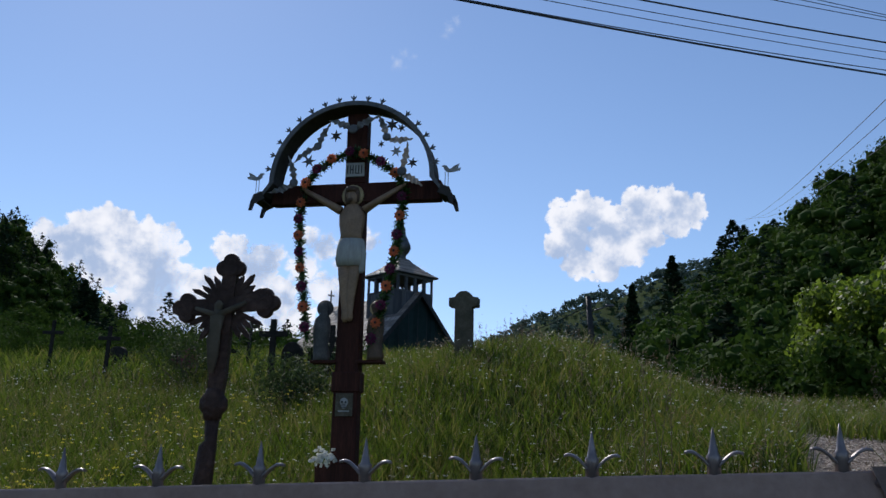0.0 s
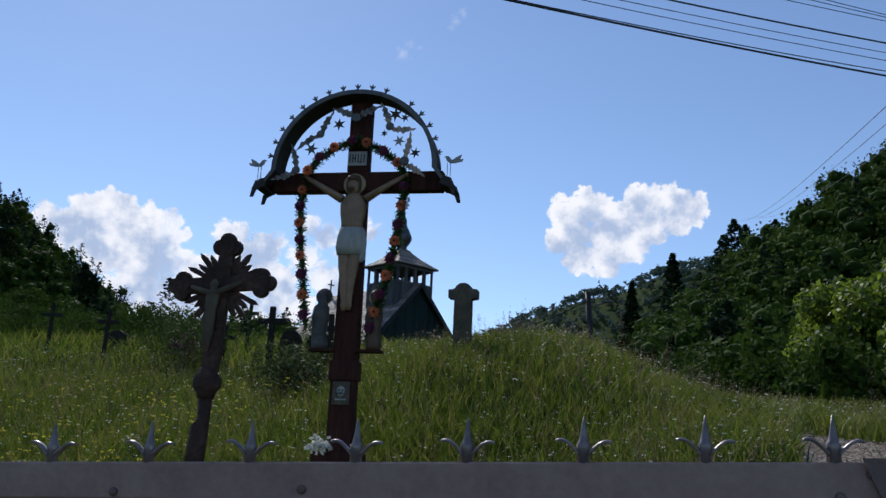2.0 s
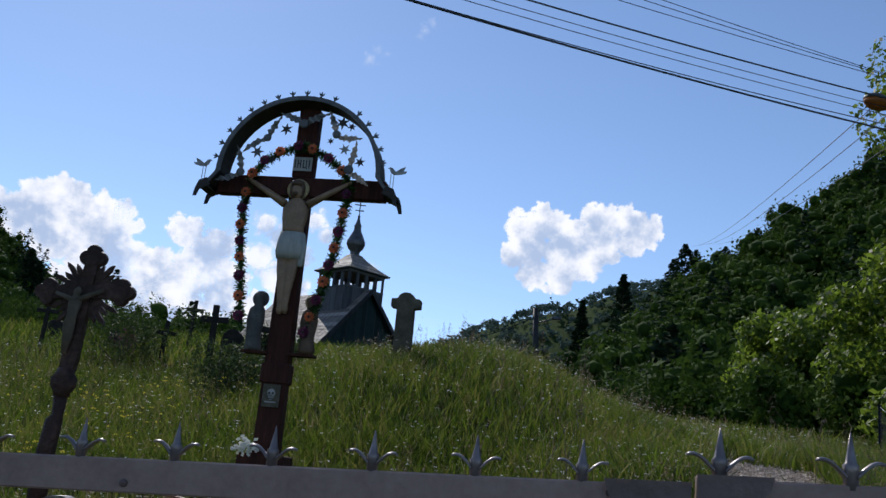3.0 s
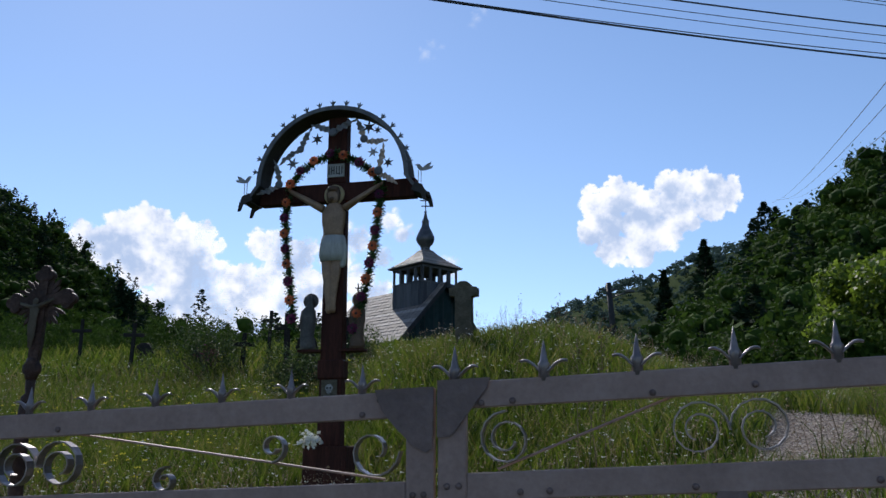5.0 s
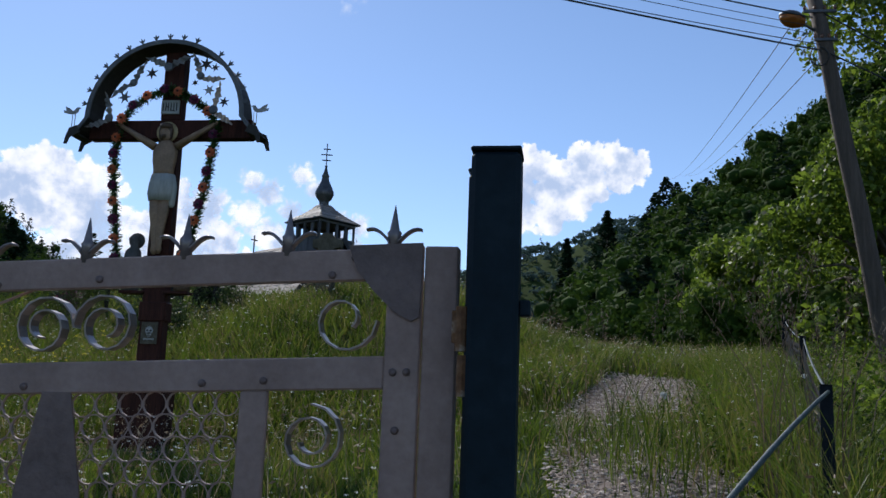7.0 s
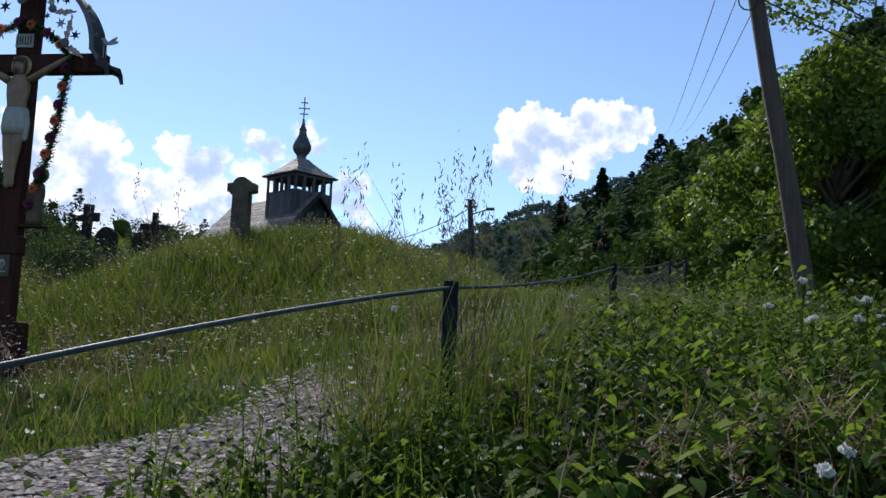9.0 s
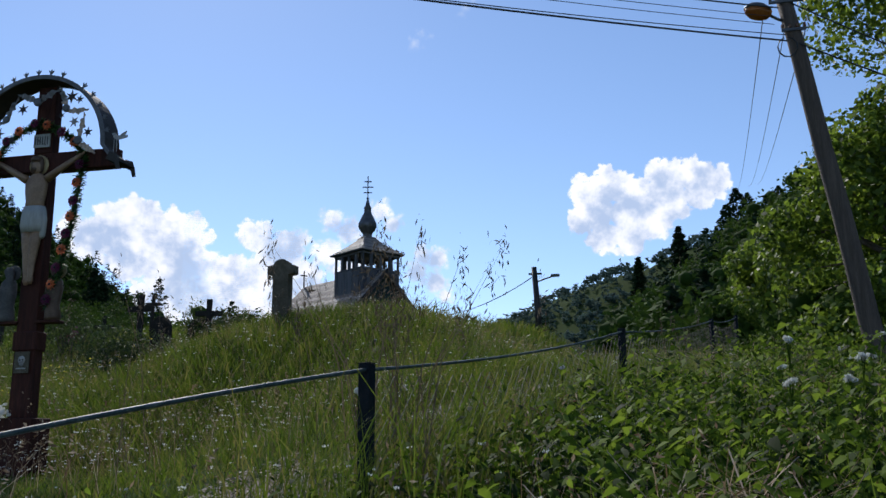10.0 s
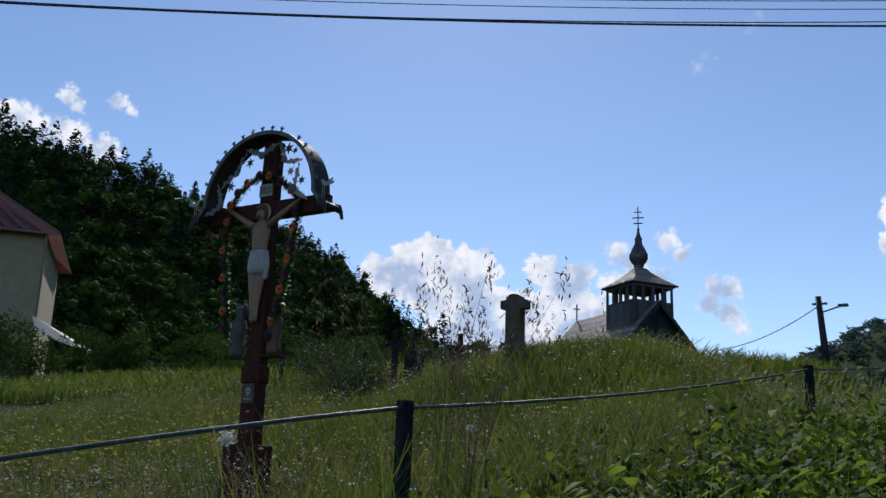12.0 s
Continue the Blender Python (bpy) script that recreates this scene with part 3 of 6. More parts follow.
ZL, ZH = 4.995, 5.085
letter([(-0.079, -0.068, ZL, ZH)])
letter([(-0.05, -0.040, ZL, ZH), (-0.022, -0.012, ZL, ZH), (-0.04, -0.022, 5.035, 5.045)])
letter([(0.006, 0.016, ZL, ZH), (0.036, 0.046, ZL, ZH), (0.016, 0.036, ZL, 5.005), (0.046, 0.052, 4.985, 5.003)])
letter([(0.066, 0.077, ZL, ZH)])
box("skull_plate", -0.085, 0.085, -0.093, -0.082, zc(2.55), zc(2.77), M_GRAVE, cross, 0.003, "grey plate with a painted skull")
bm = bmesh.new()
for cx, cz, r, mi in ((0, 2.685, 0.042, 0), (0, 2.645, 0.026, 0)):
    add_loft(bm, [[(cx + q * math.cos(k * math.pi / 6), yy, zc(cz) + q * math.sin(k * math.pi / 6)) for k in range(12)] for q, yy in ((r, -0.093), (r * 0.9, -0.098))], mi)
for cx in (-0.017, 0.017):
    add_loft(bm, [[(cx + q * math.cos(k * math.pi / 4), yy, zc(2.685) + q * math.sin(k * math.pi / 4)) for k in range(8)] for q, yy in ((0.011, -0.0975), (0.010, -0.1))], 1)
add_box(bm, -0.055, 0.055, -0.096, -0.094, zc(2.592), zc(2.606), 0, 0)
add_box(bm, -0.02, 0.02, -0.1, -0.0965, zc(2.628), zc(2.634), 0, 1)
part("skull", bm, [M_TINWHITE, M_BLACKPAINT], cross, "white painted skull and bones")

# the nailed figure, one plain flat-relief mesh
bm = bmesh.new()


def limb(pts, mi, flat=0.55, n=10):
    rings = []
    for x, z, r in pts:
        rings.append([(x + r * math.cos(2 * math.pi * k / n), -0.105 + r * flat * math.sin(2 * math.pi * k / n), zc(z)) for k in range(n)])
    add_loft(bm, rings, mi)


def bar(a, b, ra, rb, mi):
    add_tube(bm, [(a[0], -0.105, zc(a[1])), ((a[0] + b[0]) / 2, -0.11, zc((a[1] + b[1]) / 2)), (b[0], -0.1, zc(b[1]))], [ra, (ra + rb) / 2, rb], 8, mi)


limb([(0, 4.68, 0.035), (0.0, 4.62, 0.10), (0, 4.55, 0.135), (0, 4.45, 0.13), (0, 4.35, 0.112), (0, 4.27, 0.115)], 0, 0.45)
limb([(0, 4.30, 0.125), (0, 4.2, 0.145), (-0.005, 4.1, 0.148), (-0.005, 4.02, 0.13)], 1, 0.5)
limb([(0.1, 4.28, 0.035), (0.118, 4.15, 0.045), (0.115, 3.98, 0.04), (0.11, 3.95, 0.02)], 1, 0.6)
limb([(-0.055, 4.06, 0.07), (-0.05, 3.9, 0.062), (-0.04, 3.78, 0.05), (-0.035, 3.66, 0.042), (-0.03, 3.56, 0.03), (-0.028, 3.5, 0.036), (-0.025, 3.46, 0.02)], 0, 0.7)
limb([(0.045, 4.06, 0.068), (0.035, 3.9, 0.06), (0.025, 3.78, 0.05), (0.02, 3.66, 0.04), (0.02, 3.56, 0.03), (0.022, 3.51, 0.035), (0.024, 3.47, 0.02)], 0, 0.7)
bar((-0.12, 4.6), (-0.5, 4.83), 0.045, 0.022, 0)
bar((0.12, 4.6), (0.5, 4.84), 0.045, 0.022, 0)
for s in (-1, 1):
    limb([(s * 0.5, 4.82, 0.012), (s * 0.515, 4.845, 0.025), (s * 0.53, 4.87, 0.01)], 0)
limb([(0, 4.66, 0.03), (0, 4.69, 0.055), (-0.01, 4.75, 0.066), (-0.01, 4.81, 0.05), (-0.01, 4.84, 0.02)], 0, 0.8)
add_loft(bm, [[(-0.01 + q * math.cos(k * math.pi / 8), yy, zc(4.765) + q * math.sin(k * math.pi / 8)) for k in range(16)] for q, yy in ((0.115, -0.074), (0.115, -0.082), (0.1, -0.086))], 2)
limb([(-0.01, 4.66, 0.05), (-0.01, 4.70, 0.075), (-0.01, 4.78, 0.08), (-0.01, 4.845, 0.06), (-0.01, 4.86, 0.02)], 3, 0.5)
limb([(-0.012, 4.668, 0.012), (-0.012, 4.69, 0.034), (-0.012, 4.712, 0.04), (-0.012, 4.725, 0.03)], 3, 1.75)
limb([(-0.012, 4.79, 0.06), (-0.012, 4.82, 0.068), (-0.012, 4.845, 0.055)], 3, 1.05)
fig = part("crucified_figure", bm, [M_SKIN, M_CLOTH, M_GOLD, M_HAIR], cross, "flat painted figure with white loincloth", smooth=True)

# arched canopy
R = 0.84


def arch_pts(r, n=30):
    pts = []
    for i in range(n + 1):
        a = math.pi - math.pi * i / n
        pts.append((r * math.cos(a), 4.885 + (r / 0.83) ** 0 * r * math.sin(a)))
    return pts


def arch_strip(name, r0, r1, y0, y1, material, label=""):
    bm = bmesh.new()
    a, b = arch_pts(r0), arch_pts(r1)
    flare = [(-r1 - 0.17, 4.735), (-r1 - 0.06, 4.80)]
    outer = flare + b + [(-x, z) for x, z in flare[::-1]]
    inner = [(x, z - (r1 - r0) * 1.1) for x, z in flare] + a + [(-x, z - (r1 - r0) * 1.1) for x, z in flare[::-1]]
    prev = None
    for o, i in zip(outer, inner):
        ring = [bm.verts.new((o[0], y0, zc(o[1]))), bm.verts.new((o[0], y1, zc(o[1]))), bm.verts.new((i[0], y1, zc(i[1]))), bm.verts.new((i[0], y0, zc(i[1])))]
        if prev:
            for k in range(4):
                bm.faces.new((prev[k], prev[(k + 1) % 4], ring[(k + 1) % 4], ring[k]))
        else:
            bm.faces.new(ring)
        prev = ring
    bm.faces.new(prev)
    return part(name, bm, material, cross, label)


arch_strip("canopy", 0.81, 0.84, -0.222, 0.05, M_DARKTIN, "arched dark tin roof")
arch_strip("canopy_rim", 0.802, 0.848, -0.238, -0.221, M_TIN, "grey tin rim of the arch")
for s in (-1, 1):
    bm = bmesh.new()
    add_plate(bm, [(s * 0.92, zc(4.80)), (s * 1.0, zc(4.77)), (s * 1.03, zc(4.69)), (s * 1.045, zc(4.60)), (s * 1.01, zc(4.60)), (s * 0.985, zc(4.67)), (s * 0.93, zc(4.70)), (s * 0.88, zc(4.72))], -0.242, -0.232)
    add_plate(bm, [(s * 0.92, zc(4.80)), (s * 1.0, zc(4.77)), (s * 1.03, zc(4.69)), (s * 1.045, zc(4.60)), (s * 1.01, zc(4.60)), (s * 0.985, zc(4.67)), (s * 0.93, zc(4.70)), (s * 0.88, zc(4.72))], 0.05, 0.06)
    add_box(bm, min(s * 0.9, s * 1.0), max(s * 0.9, s * 1.0), -0.232, 0.05, zc(4.70), zc(4.715), 0)
    part("eave_drop", bm, M_DARKTIN, cross, "dark hooked tin drop at the canopy end")
# tulip finials round the arch
for i in range(17):
    a = radians(10 + 160 * i / 16)
    if i in (5,):
        continue
    bm = bmesh.new()
    pts = [(-0.008, -0.02), (0.008, -0.02), (0.010, 0.02), (0.028, 0.045), (0.03, 0.062), (0.012, 0.045), (0.0, 0.075), (-0.012, 0.045), (-0.03, 0.062), (-0.028, 0.045), (-0.010, 0.02)]
    c, s = math.cos(a), math.sin(a)
    out = []
    for u, w in pts:
        rr = R + w
        out.append((rr * c + u * s, zc(4.885) + rr * s - u * c))
    add_plate(bm, out, -0.234, -0.227)
    part("tulip_finial", bm, M_TIN, cross)


def leaf_outline(length, width, lobes, curl=0.0):
    top, bot = [], []
    n = lobes * 2
    for i in range(n + 1):
        f = i / n
        w = width * math.sin(math.pi * min(1, 0.12 + 0.88 * f)) * (1.0 if i % 2 else 0.55)
        y = curl * f * f
        top.append((length * f, w * 0.5 + y))
        bot.append((length * f, -w * 0.5 + y))
    return top + bot[::-1]


def tin_leaf(x, z, ang, length, width, curl, yy, material=M_TINWHITE):
    bm = bmesh.new()
    c, s = math.cos(ang), math.sin(ang)
    out = [(x + u * c - w * s, zc(z) + u * s + w * c) for u, w in leaf_outline(length, width, 5, curl)]
    a = [bm.verts.new((px, yy + 0.015 * math.sin(i * 1.7), pz)) for i, (px, pz) in enumerate(out)]
    n = len(out) // 2
    for i in range(n - 1):
        bm.faces.new((a[i], a[i + 1], a[2 * n - 2 - i], a[2 * n - 1 - i]))
    r = bmesh.ops.solidify(bm, geom=list(bm.faces), thickness=0.006)
    part("tin_leaf", bm, material, cross, "cut tin acanthus leaf")


def spot(px, py):
    return (px - 1187) / 308, 4.905 + (290 - py) / 308


def swag(p, q, width, curl):
    a, c = spot(*p), spot(*q)
    d = math.dist(a, c)
    tin_leaf(a[0], a[1], math.atan2(c[1] - a[1], c[0] - a[0]), d * 1.12, width * 0.72, curl, -0.2)


swag((1187, 128), (1122, 84), 0.13, 0.05)
swag((1187, 128), (1252, 80), 0.13, -0.05)
swag((1076, 180), (1096, 106), 0.12, -0.05)
swag((1072, 180), (998, 210), 0.12, 0.06)
swag((1004, 296), (1000, 216), 0.12, 0.06)
swag((1000, 300), (936, 334), 0.12, -0.05)
swag((1294, 160), (1280, 84), 0.12, 0.05)
swag((1300, 166), (1368, 178), 0.12, 0.04)
swag((1344, 268), (1372, 190), 0.12, 0.05)
swag((1346, 282), (1410, 306), 0.12, -0.05)
for p, rad in (((1187, 126), 0.05), ((1075, 178), 0.042), ((1004, 296), 0.045), ((1295, 158), 0.045), ((1346, 272), 0.05)):
    x, z = spot(*p)
    bm = bmesh.new()
    add_loft(bm, [[(x + q * math.cos(k * math.pi / 6), yy, zc(z) + q * math.sin(k * math.pi / 6)) for k in range(12)] for q, yy in ((rad, -0.203), (rad * 0.9, -0.217), (rad * 0.4, -0.223))])
    part("rosette", bm, M_TIN, cross, "round tin rosette")
for p, rad, m in (((1132, 146), 0.07, M_DARKTIN), ((1048, 226), 0.075, M_TIN), ((1326, 206), 0.065, M_TINWHITE), ((1310, 118), 0.08, M_DARKTIN), ((1378, 246), 0.06, M_DARKTIN), ((1278, 180), 0.04, M_DARKTIN), ((1100, 250), 0.05, M_DARKTIN), ((1340, 130), 0.05, M_DARKTIN)):
    x, z = spot(*p)
    bm = bmesh.new()
    out = []
    for k in range(12):
        rr = rad if k % 2 == 0 else rad * 0.38
        out.append((x + rr * math.cos(k * math.pi / 6 + x * 9), zc(z) + rr * math.sin(k * math.pi / 6 + x * 9)))
    add_plate(bm, out, -0.2, -0.195)
    part("tin_flower", bm, m, cross, "cut tin flower")
# dove cut-outs on the ends
for s in (-1, 1):
    bm = bmesh.new()
    o = [(0.0, 0.0), (0.03, 0.035), (0.05, 0.04), (0.075, 0.03), (0.055, 0.02), (0.05, -0.005), (0.02, -0.03), (-0.03, -0.03), (-0.09, -0.015), (-0.1, 0.01), (-0.07, 0.005), (-0.085, 0.05), (-0.04, 0.03)]
    add_plate(bm, [(s * (1.0 if s > 0 else 0.98) - x * 1.1, zc(4.955) + z * 1.1) for x, z in o] if s > 0 else [(-0.98 + x * 1.1, zc(4.955) + z * 1.1) for x, z in o], -0.228, -0.221)
    for q in (-0.015, 0.015):
        add_box(bm, s * 0.97 + q - 0.003, s * 0.97 + q + 0.003, -0.227, -0.222, zc(4.79), zc(4.93), 0)
    part("tin_bird", bm, M_TINWHITE, cross, "flat white tin bird on wire legs")

# side statues on brackets
for s in (-1, 1):
    box("bracket", min(s * 0.1, s * 0.36), max(s * 0.1, s * 0.36), -0.1, 0.04, zc(3.06), zc(3.09), M_DWOOD, cross, 0.004)
    st = lathe("statue", [(0.075, zc(3.09)), (0.08, zc(3.13)), (0.07, zc(3.25)), (0.085, zc(3.4)), (0.075, zc(3.5)), (0.04, zc(3.55)), (0.05, zc(3.59)), (0.052, zc(3.63)), (0.03, zc(3.67))], M_STATUE if s < 0 else M_HAIR, None, 12, "", s * 0.27, -0.04)
    st.matrix_world = pose(CX, CY, CB) @ Matrix.Diagonal((CSX, 1, CSZ, 1))
    bm = bmesh.new()
    bm.from_mesh(st.data)
    for v in bm.verts:
        v.co.x += 0.008 * math.sin(v.co.z * 31) + 0.006 * math.sin(v.co.y * 90)
    bm.to_mesh(st.data)
    bm.free()
    tagged(st, "small robed saint statue with halo on a bracket" if s < 0 else "small dark robed saint statue on a bracket", "statue", "saint statues")
    bm = bmesh.new()
    add_loft(bm, [[(s * 0.27 + q * math.cos(k * math.pi / 8), yy, zc(3.62) + q * math.sin(k * math.pi / 8)) for k in range(16)] for q, yy in ((0.085, 0.012), (0.085, 0.02))])
    h = part("halo", bm, M_GOLD if s > 0 else M_STATUE, st)

# flower garland: strands of leaf tufts with artificial flowers
def garland(name, pts, label, thick=0.055, seed=1):
    r = random.Random(seed)
    g = thing(name, CX, CY, CB, 0, label, "garland", "garlands on the crucifix")
    g.scale = (CSX, 1, CSZ)
    tuft_v, tuft_f = [], []
    segs = []
    for (a, b) in zip(pts, pts[1:]):
        n = max(2, int(math.dist(a, b) / 0.012))
        for i in range(n):
            segs.append([a[k] + (b[k] - a[k]) * i / n for k in range(3)])
    for p in segs:
        for _ in range(13):
            d = Vector((r.gauss(0, 1), r.gauss(0, 1), r.gauss(0, 1))).normalized()
            l = thick * (0.65 + 0.95 * r.random())
            q = Vector((p[0], p[1], zc(p[2])))
            side = d.cross(Vector((r.random(), r.random(), 1))).normalized() * 0.008
            base = len(tuft_v)
            tuft_v += [q - side, q + side, q + d * l + side * 0.5, q + d * l - side * 0.5]
            tuft_f.append((base, base + 1, base + 2, base + 3))
    link_mesh("foliage", [tuple(v) for v in tuft_v], tuft_f, M_GARLAND, g, "green plastic foliage tufts")
    total = len(segs)
    step = max(1, int(0.19 / 0.0125))
    k = r.randrange(3, 8)
    flip = seed % 2
    while k < total:
        p = segs[k]
        bm = bmesh.new()
        rad = 0.058 + 0.009 * r.random()
        c = Vector((p[0], p[1] - 0.05, zc(p[2])))
        for layer in range(3):
            for j in range(9):
                a = j * 2 * math.pi / 9 + layer * 0.35
                rr = rad * (1 - 0.25 * layer)
                u = Vector((math.cos(a), 0, math.sin(a)))
                w = Vector((-math.sin(a), 0, math.cos(a))) * rr * 0.3
                vs = [bm.verts.new(c + Vector((0, -0.008 * layer, 0))), bm.verts.new(c + u * rr * 0.6 + w + Vector((0, -0.012 - 0.006 * layer, 0))),
                      bm.verts.new(c + u * rr + Vector((0, 0.004 - 0.012 * layer, 0))), bm.verts.new(c + u * rr * 0.6 - w + Vector((0, -0.012 - 0.006 * layer, 0)))]
                bm.faces.new(vs)
        for f in bm.faces:
            f.material_index = 0
        add_loft(bm, [[(c.x + q * math.cos(t * math.pi / 4), yy + c.y, c.z + q * math.sin(t * math.pi / 4)) for t in range(8)] for q, yy in ((0.014, -0.02), (0.008, -0.034))], 1)
        part("flower", bm, [M_ORANGE if flip else M_PURPLE, M_BLACKPAINT], g, "orange artificial flower" if flip else "wine-purple artificial flower")
        flip = not flip
        k += int(step * (0.9 + 0.25 * r.random()))
    return g


garland("flower_garland", [(-0.53, -0.08, 4.76), (-0.55, -0.09, 4.55), (-0.54, -0.09, 4.3), (-0.50, -0.09, 4.0), (-0.46, -0.09, 3.7), (-0.43, -0.09, 3.45), (-0.40, -0.08, 3.3)], "hanging garland of orange and wine artificial flowers", 0.05, 1)
garland("flower_garland", [(0.51, -0.08, 4.80), (0.50, -0.09, 4.6), (0.48, -0.09, 4.4), (0.44, -0.09, 4.1), (0.37, -0.09, 3.75), (0.28, -0.09, 3.4), (0.22, -0.08, 3.2)], "hanging garland of orange and wine artificial flowers", 0.055, 4)
garland("flower_garland", [(-0.53, -0.08, 4.84), (-0.45, -0.1, 4.98), (-0.3, -0.12, 5.1), (-0.15, -0.13, 5.17), (0.0, -0.13, 5.22), (0.16, -0.13, 5.16), (0.3, -0.12, 5.08), (0.43, -0.1, 4.98), (0.51, -0.08, 4.84)], "arched garland of orange and wine artificial flowers", 0.05, 7)
# pale flower bunch on the base
bm = bmesh.new()
r = random.Random(3)
for i in range(70):
    c = Vector((-0.13 + r.gauss(0, 0.06), -0.2 + r.gauss(0, 0.03), zc(2.16) + r.gauss(0, 0.035)))
    for k in range(3):
        a = r.random() * 6.28
        d1 = Vector((math.cos(a), r.gauss(0, 0.4), math.sin(a))) * 0.022
        d2 = Vector((-math.sin(a), r.gauss(0, 0.4), math.cos(a))) * 0.014
        bm.faces.new([bm.verts.new(c + d1), bm.verts.new(c + d2), bm.verts.new(c - d1), bm.verts.new(c - d2)])
fb = part("flower_bunch", bm, M_WHITE_FLOWER)
fb.matrix_world = pose(CX, CY, CB) @ Matrix.Diagonal((CSX, 1, CSZ, 1))
tagged(fb, "small bunch of cream artificial flowers on the crucifix base", "flowers")
bm = bmesh.new()
add_loft(bm, [ring_at((0, 0, 0), 0.028, 0.028, 10), ring_at((0, 0, 0.1), 0.03, 0.03, 10), ring_at((0, 0, 0.12), 0.012, 0.012, 10)])
gl = part("grave_lantern", bm, M_RUST, smooth=True)
gl.matrix_world = pose(CX - 0.2, CY - 0.25, CB + 0.05)
tagged(gl, "small red grave lantern on the stone footing", "lantern")


# ---- small bronze cross behind the fence ----
SX, SY = 2.087, 2.462
sz0 = z_at(SX, SY)
sc = thing("small_memorial_cross", SX, SY, sz0, 4, "small corroded bronze cross with trefoil ends and rays", "cross")
k = 0.00084
zt = 2.386


def sxy(px, py):
    return (px - 402) * k, zt - sz0 - (py - 452) * k


def disc(bm, px, py, r, y0, y1, n=14):
    cx, cz = sxy(px, py)
    add_loft(bm, [[(cx + q * math.cos(2 * math.pi * i / n), yy, cz + q * math.sin(2 * math.pi * i / n)) for i in range(n)] for q, yy in ((r * k * 0.9, y0), (r * k, y0 + 0.003), (r * k, y1 - 0.003), (r * k * 0.9, y1))])


bm = bmesh.new()
for cx, cy in ((403, 474), (330, 543), (468, 534)):
    for dx, dy in ((0, -1), (-1, 0), (1, 0), (0, 1)):
        if (cx == 403 and dy == 1) or (cx == 330 and dx == 1) or (cx == 468 and dx == -1):
            continue
        disc(bm, cx + dx * 12, cy + dy * 12, 14, -0.006, 0.008)
    disc(bm, cx, cy, 16, -0.007, 0.009)
a, b = sxy(335, 553), sxy(465, 525)
add_plate(bm, [sxy(335, 530), sxy(465, 521), sxy(465, 546), sxy(335, 556)], -0.006, 0.007)
add_plate(bm, [sxy(391, 480), sxy(415, 480), sxy(408, 660), sxy(404, 690), sxy(378, 690), sxy(380, 660)], -0.0055, 0.0075)
part("cross_body", bm, M_SCROSS, sc, smooth=False)
for i in range(28):
    if i % 7 in (0, 6, 1):
        continue
    a = i * math.pi / 14
    c, s = math.cos(a), math.sin(a)
    ln = 64 if i % 2 == 0 else 52
    ox, oy = 401, 541
    bm = bmesh.new()
    add_plate(bm, [sxy(ox + c * 20 - s * 4, oy - s * 20 - c * 4), sxy(ox + c * ln - s * 4, oy - s * ln - c * 4), sxy(ox + c * (ln + 8), oy - s * (ln + 8)), sxy(ox + c * (ln - 4) + s * 5, oy - s * (ln - 4) + c * 5), sxy(ox + c * 20 + s * 4, oy - s * 20 + c * 4)], -0.003, 0.003)
    part("ray", bm, M_SCROSS, sc)
bm = bmesh.new()
x, z = sxy(390, 705)
add_loft(bm, [ring_at((x, 0, z - 0.022), 0.012, 0.01, 12), ring_at((x, 0, z - 0.014), 0.014, 0.011, 12), ring_at((x, 0, z - 0.006), 0.021, 0.012, 12), ring_at((x, 0, z + 0.006), 0.021, 0.012, 12), ring_at((x, 0, z + 0.014), 0.014, 0.011, 12), ring_at((x, 0, z + 0.022), 0.012, 0.009, 12)])
part("knop", bm, M_SCROSS, sc, smooth=True)
xb, zb = sxy(381, 840)
bm = bmesh.new()
add_loft(bm, [ring_at((xb, 0, -0.05), 0.017, 0.016, 10), ring_at((xb, 0, zb), 0.0145, 0.013, 10), ring_at((xb + 0.004, 0, zb + 0.055), 0.013, 0.012, 10), ring_at((x, 0, z - 0.05), 0.009, 0.008, 10), ring_at((x, 0, z - 0.018), 0.011, 0.009, 10)])
part("stem", bm, M_SCROSS, sc, smooth=True)
bm = bmesh.new()


def fig_ring(px, py, r, f=0.6):
    cx, cz = sxy(px, py)
    return [(cx + r * k * math.cos(t * math.pi / 4), -0.011 + r * k * f * math.sin(t * math.pi / 4), cz) for t in range(8)]


add_loft(bm, [fig_ring(390, 548, 6), fig_ring(390, 560, 13), fig_ring(388, 585, 10), fig_ring(386, 600, 12), fig_ring(387, 625, 10), fig_ring(386, 655, 5)])
add_loft(bm, [fig_ring(391, 532, 3), fig_ring(391, 538, 8), fig_ring(390, 546, 7), fig_ring(390, 552, 4)])
for tx, ty in ((350, 545), (438, 535)):
    p, q = sxy(390, 558), sxy(tx, ty)
    add_tube(bm, [(p[0], -0.012, p[1]), (q[0], -0.01, q[1])], [0.005, 0.003], 6)
part("figure", bm, M_GRAVE, sc, "tarnished grey figure", smooth=True)


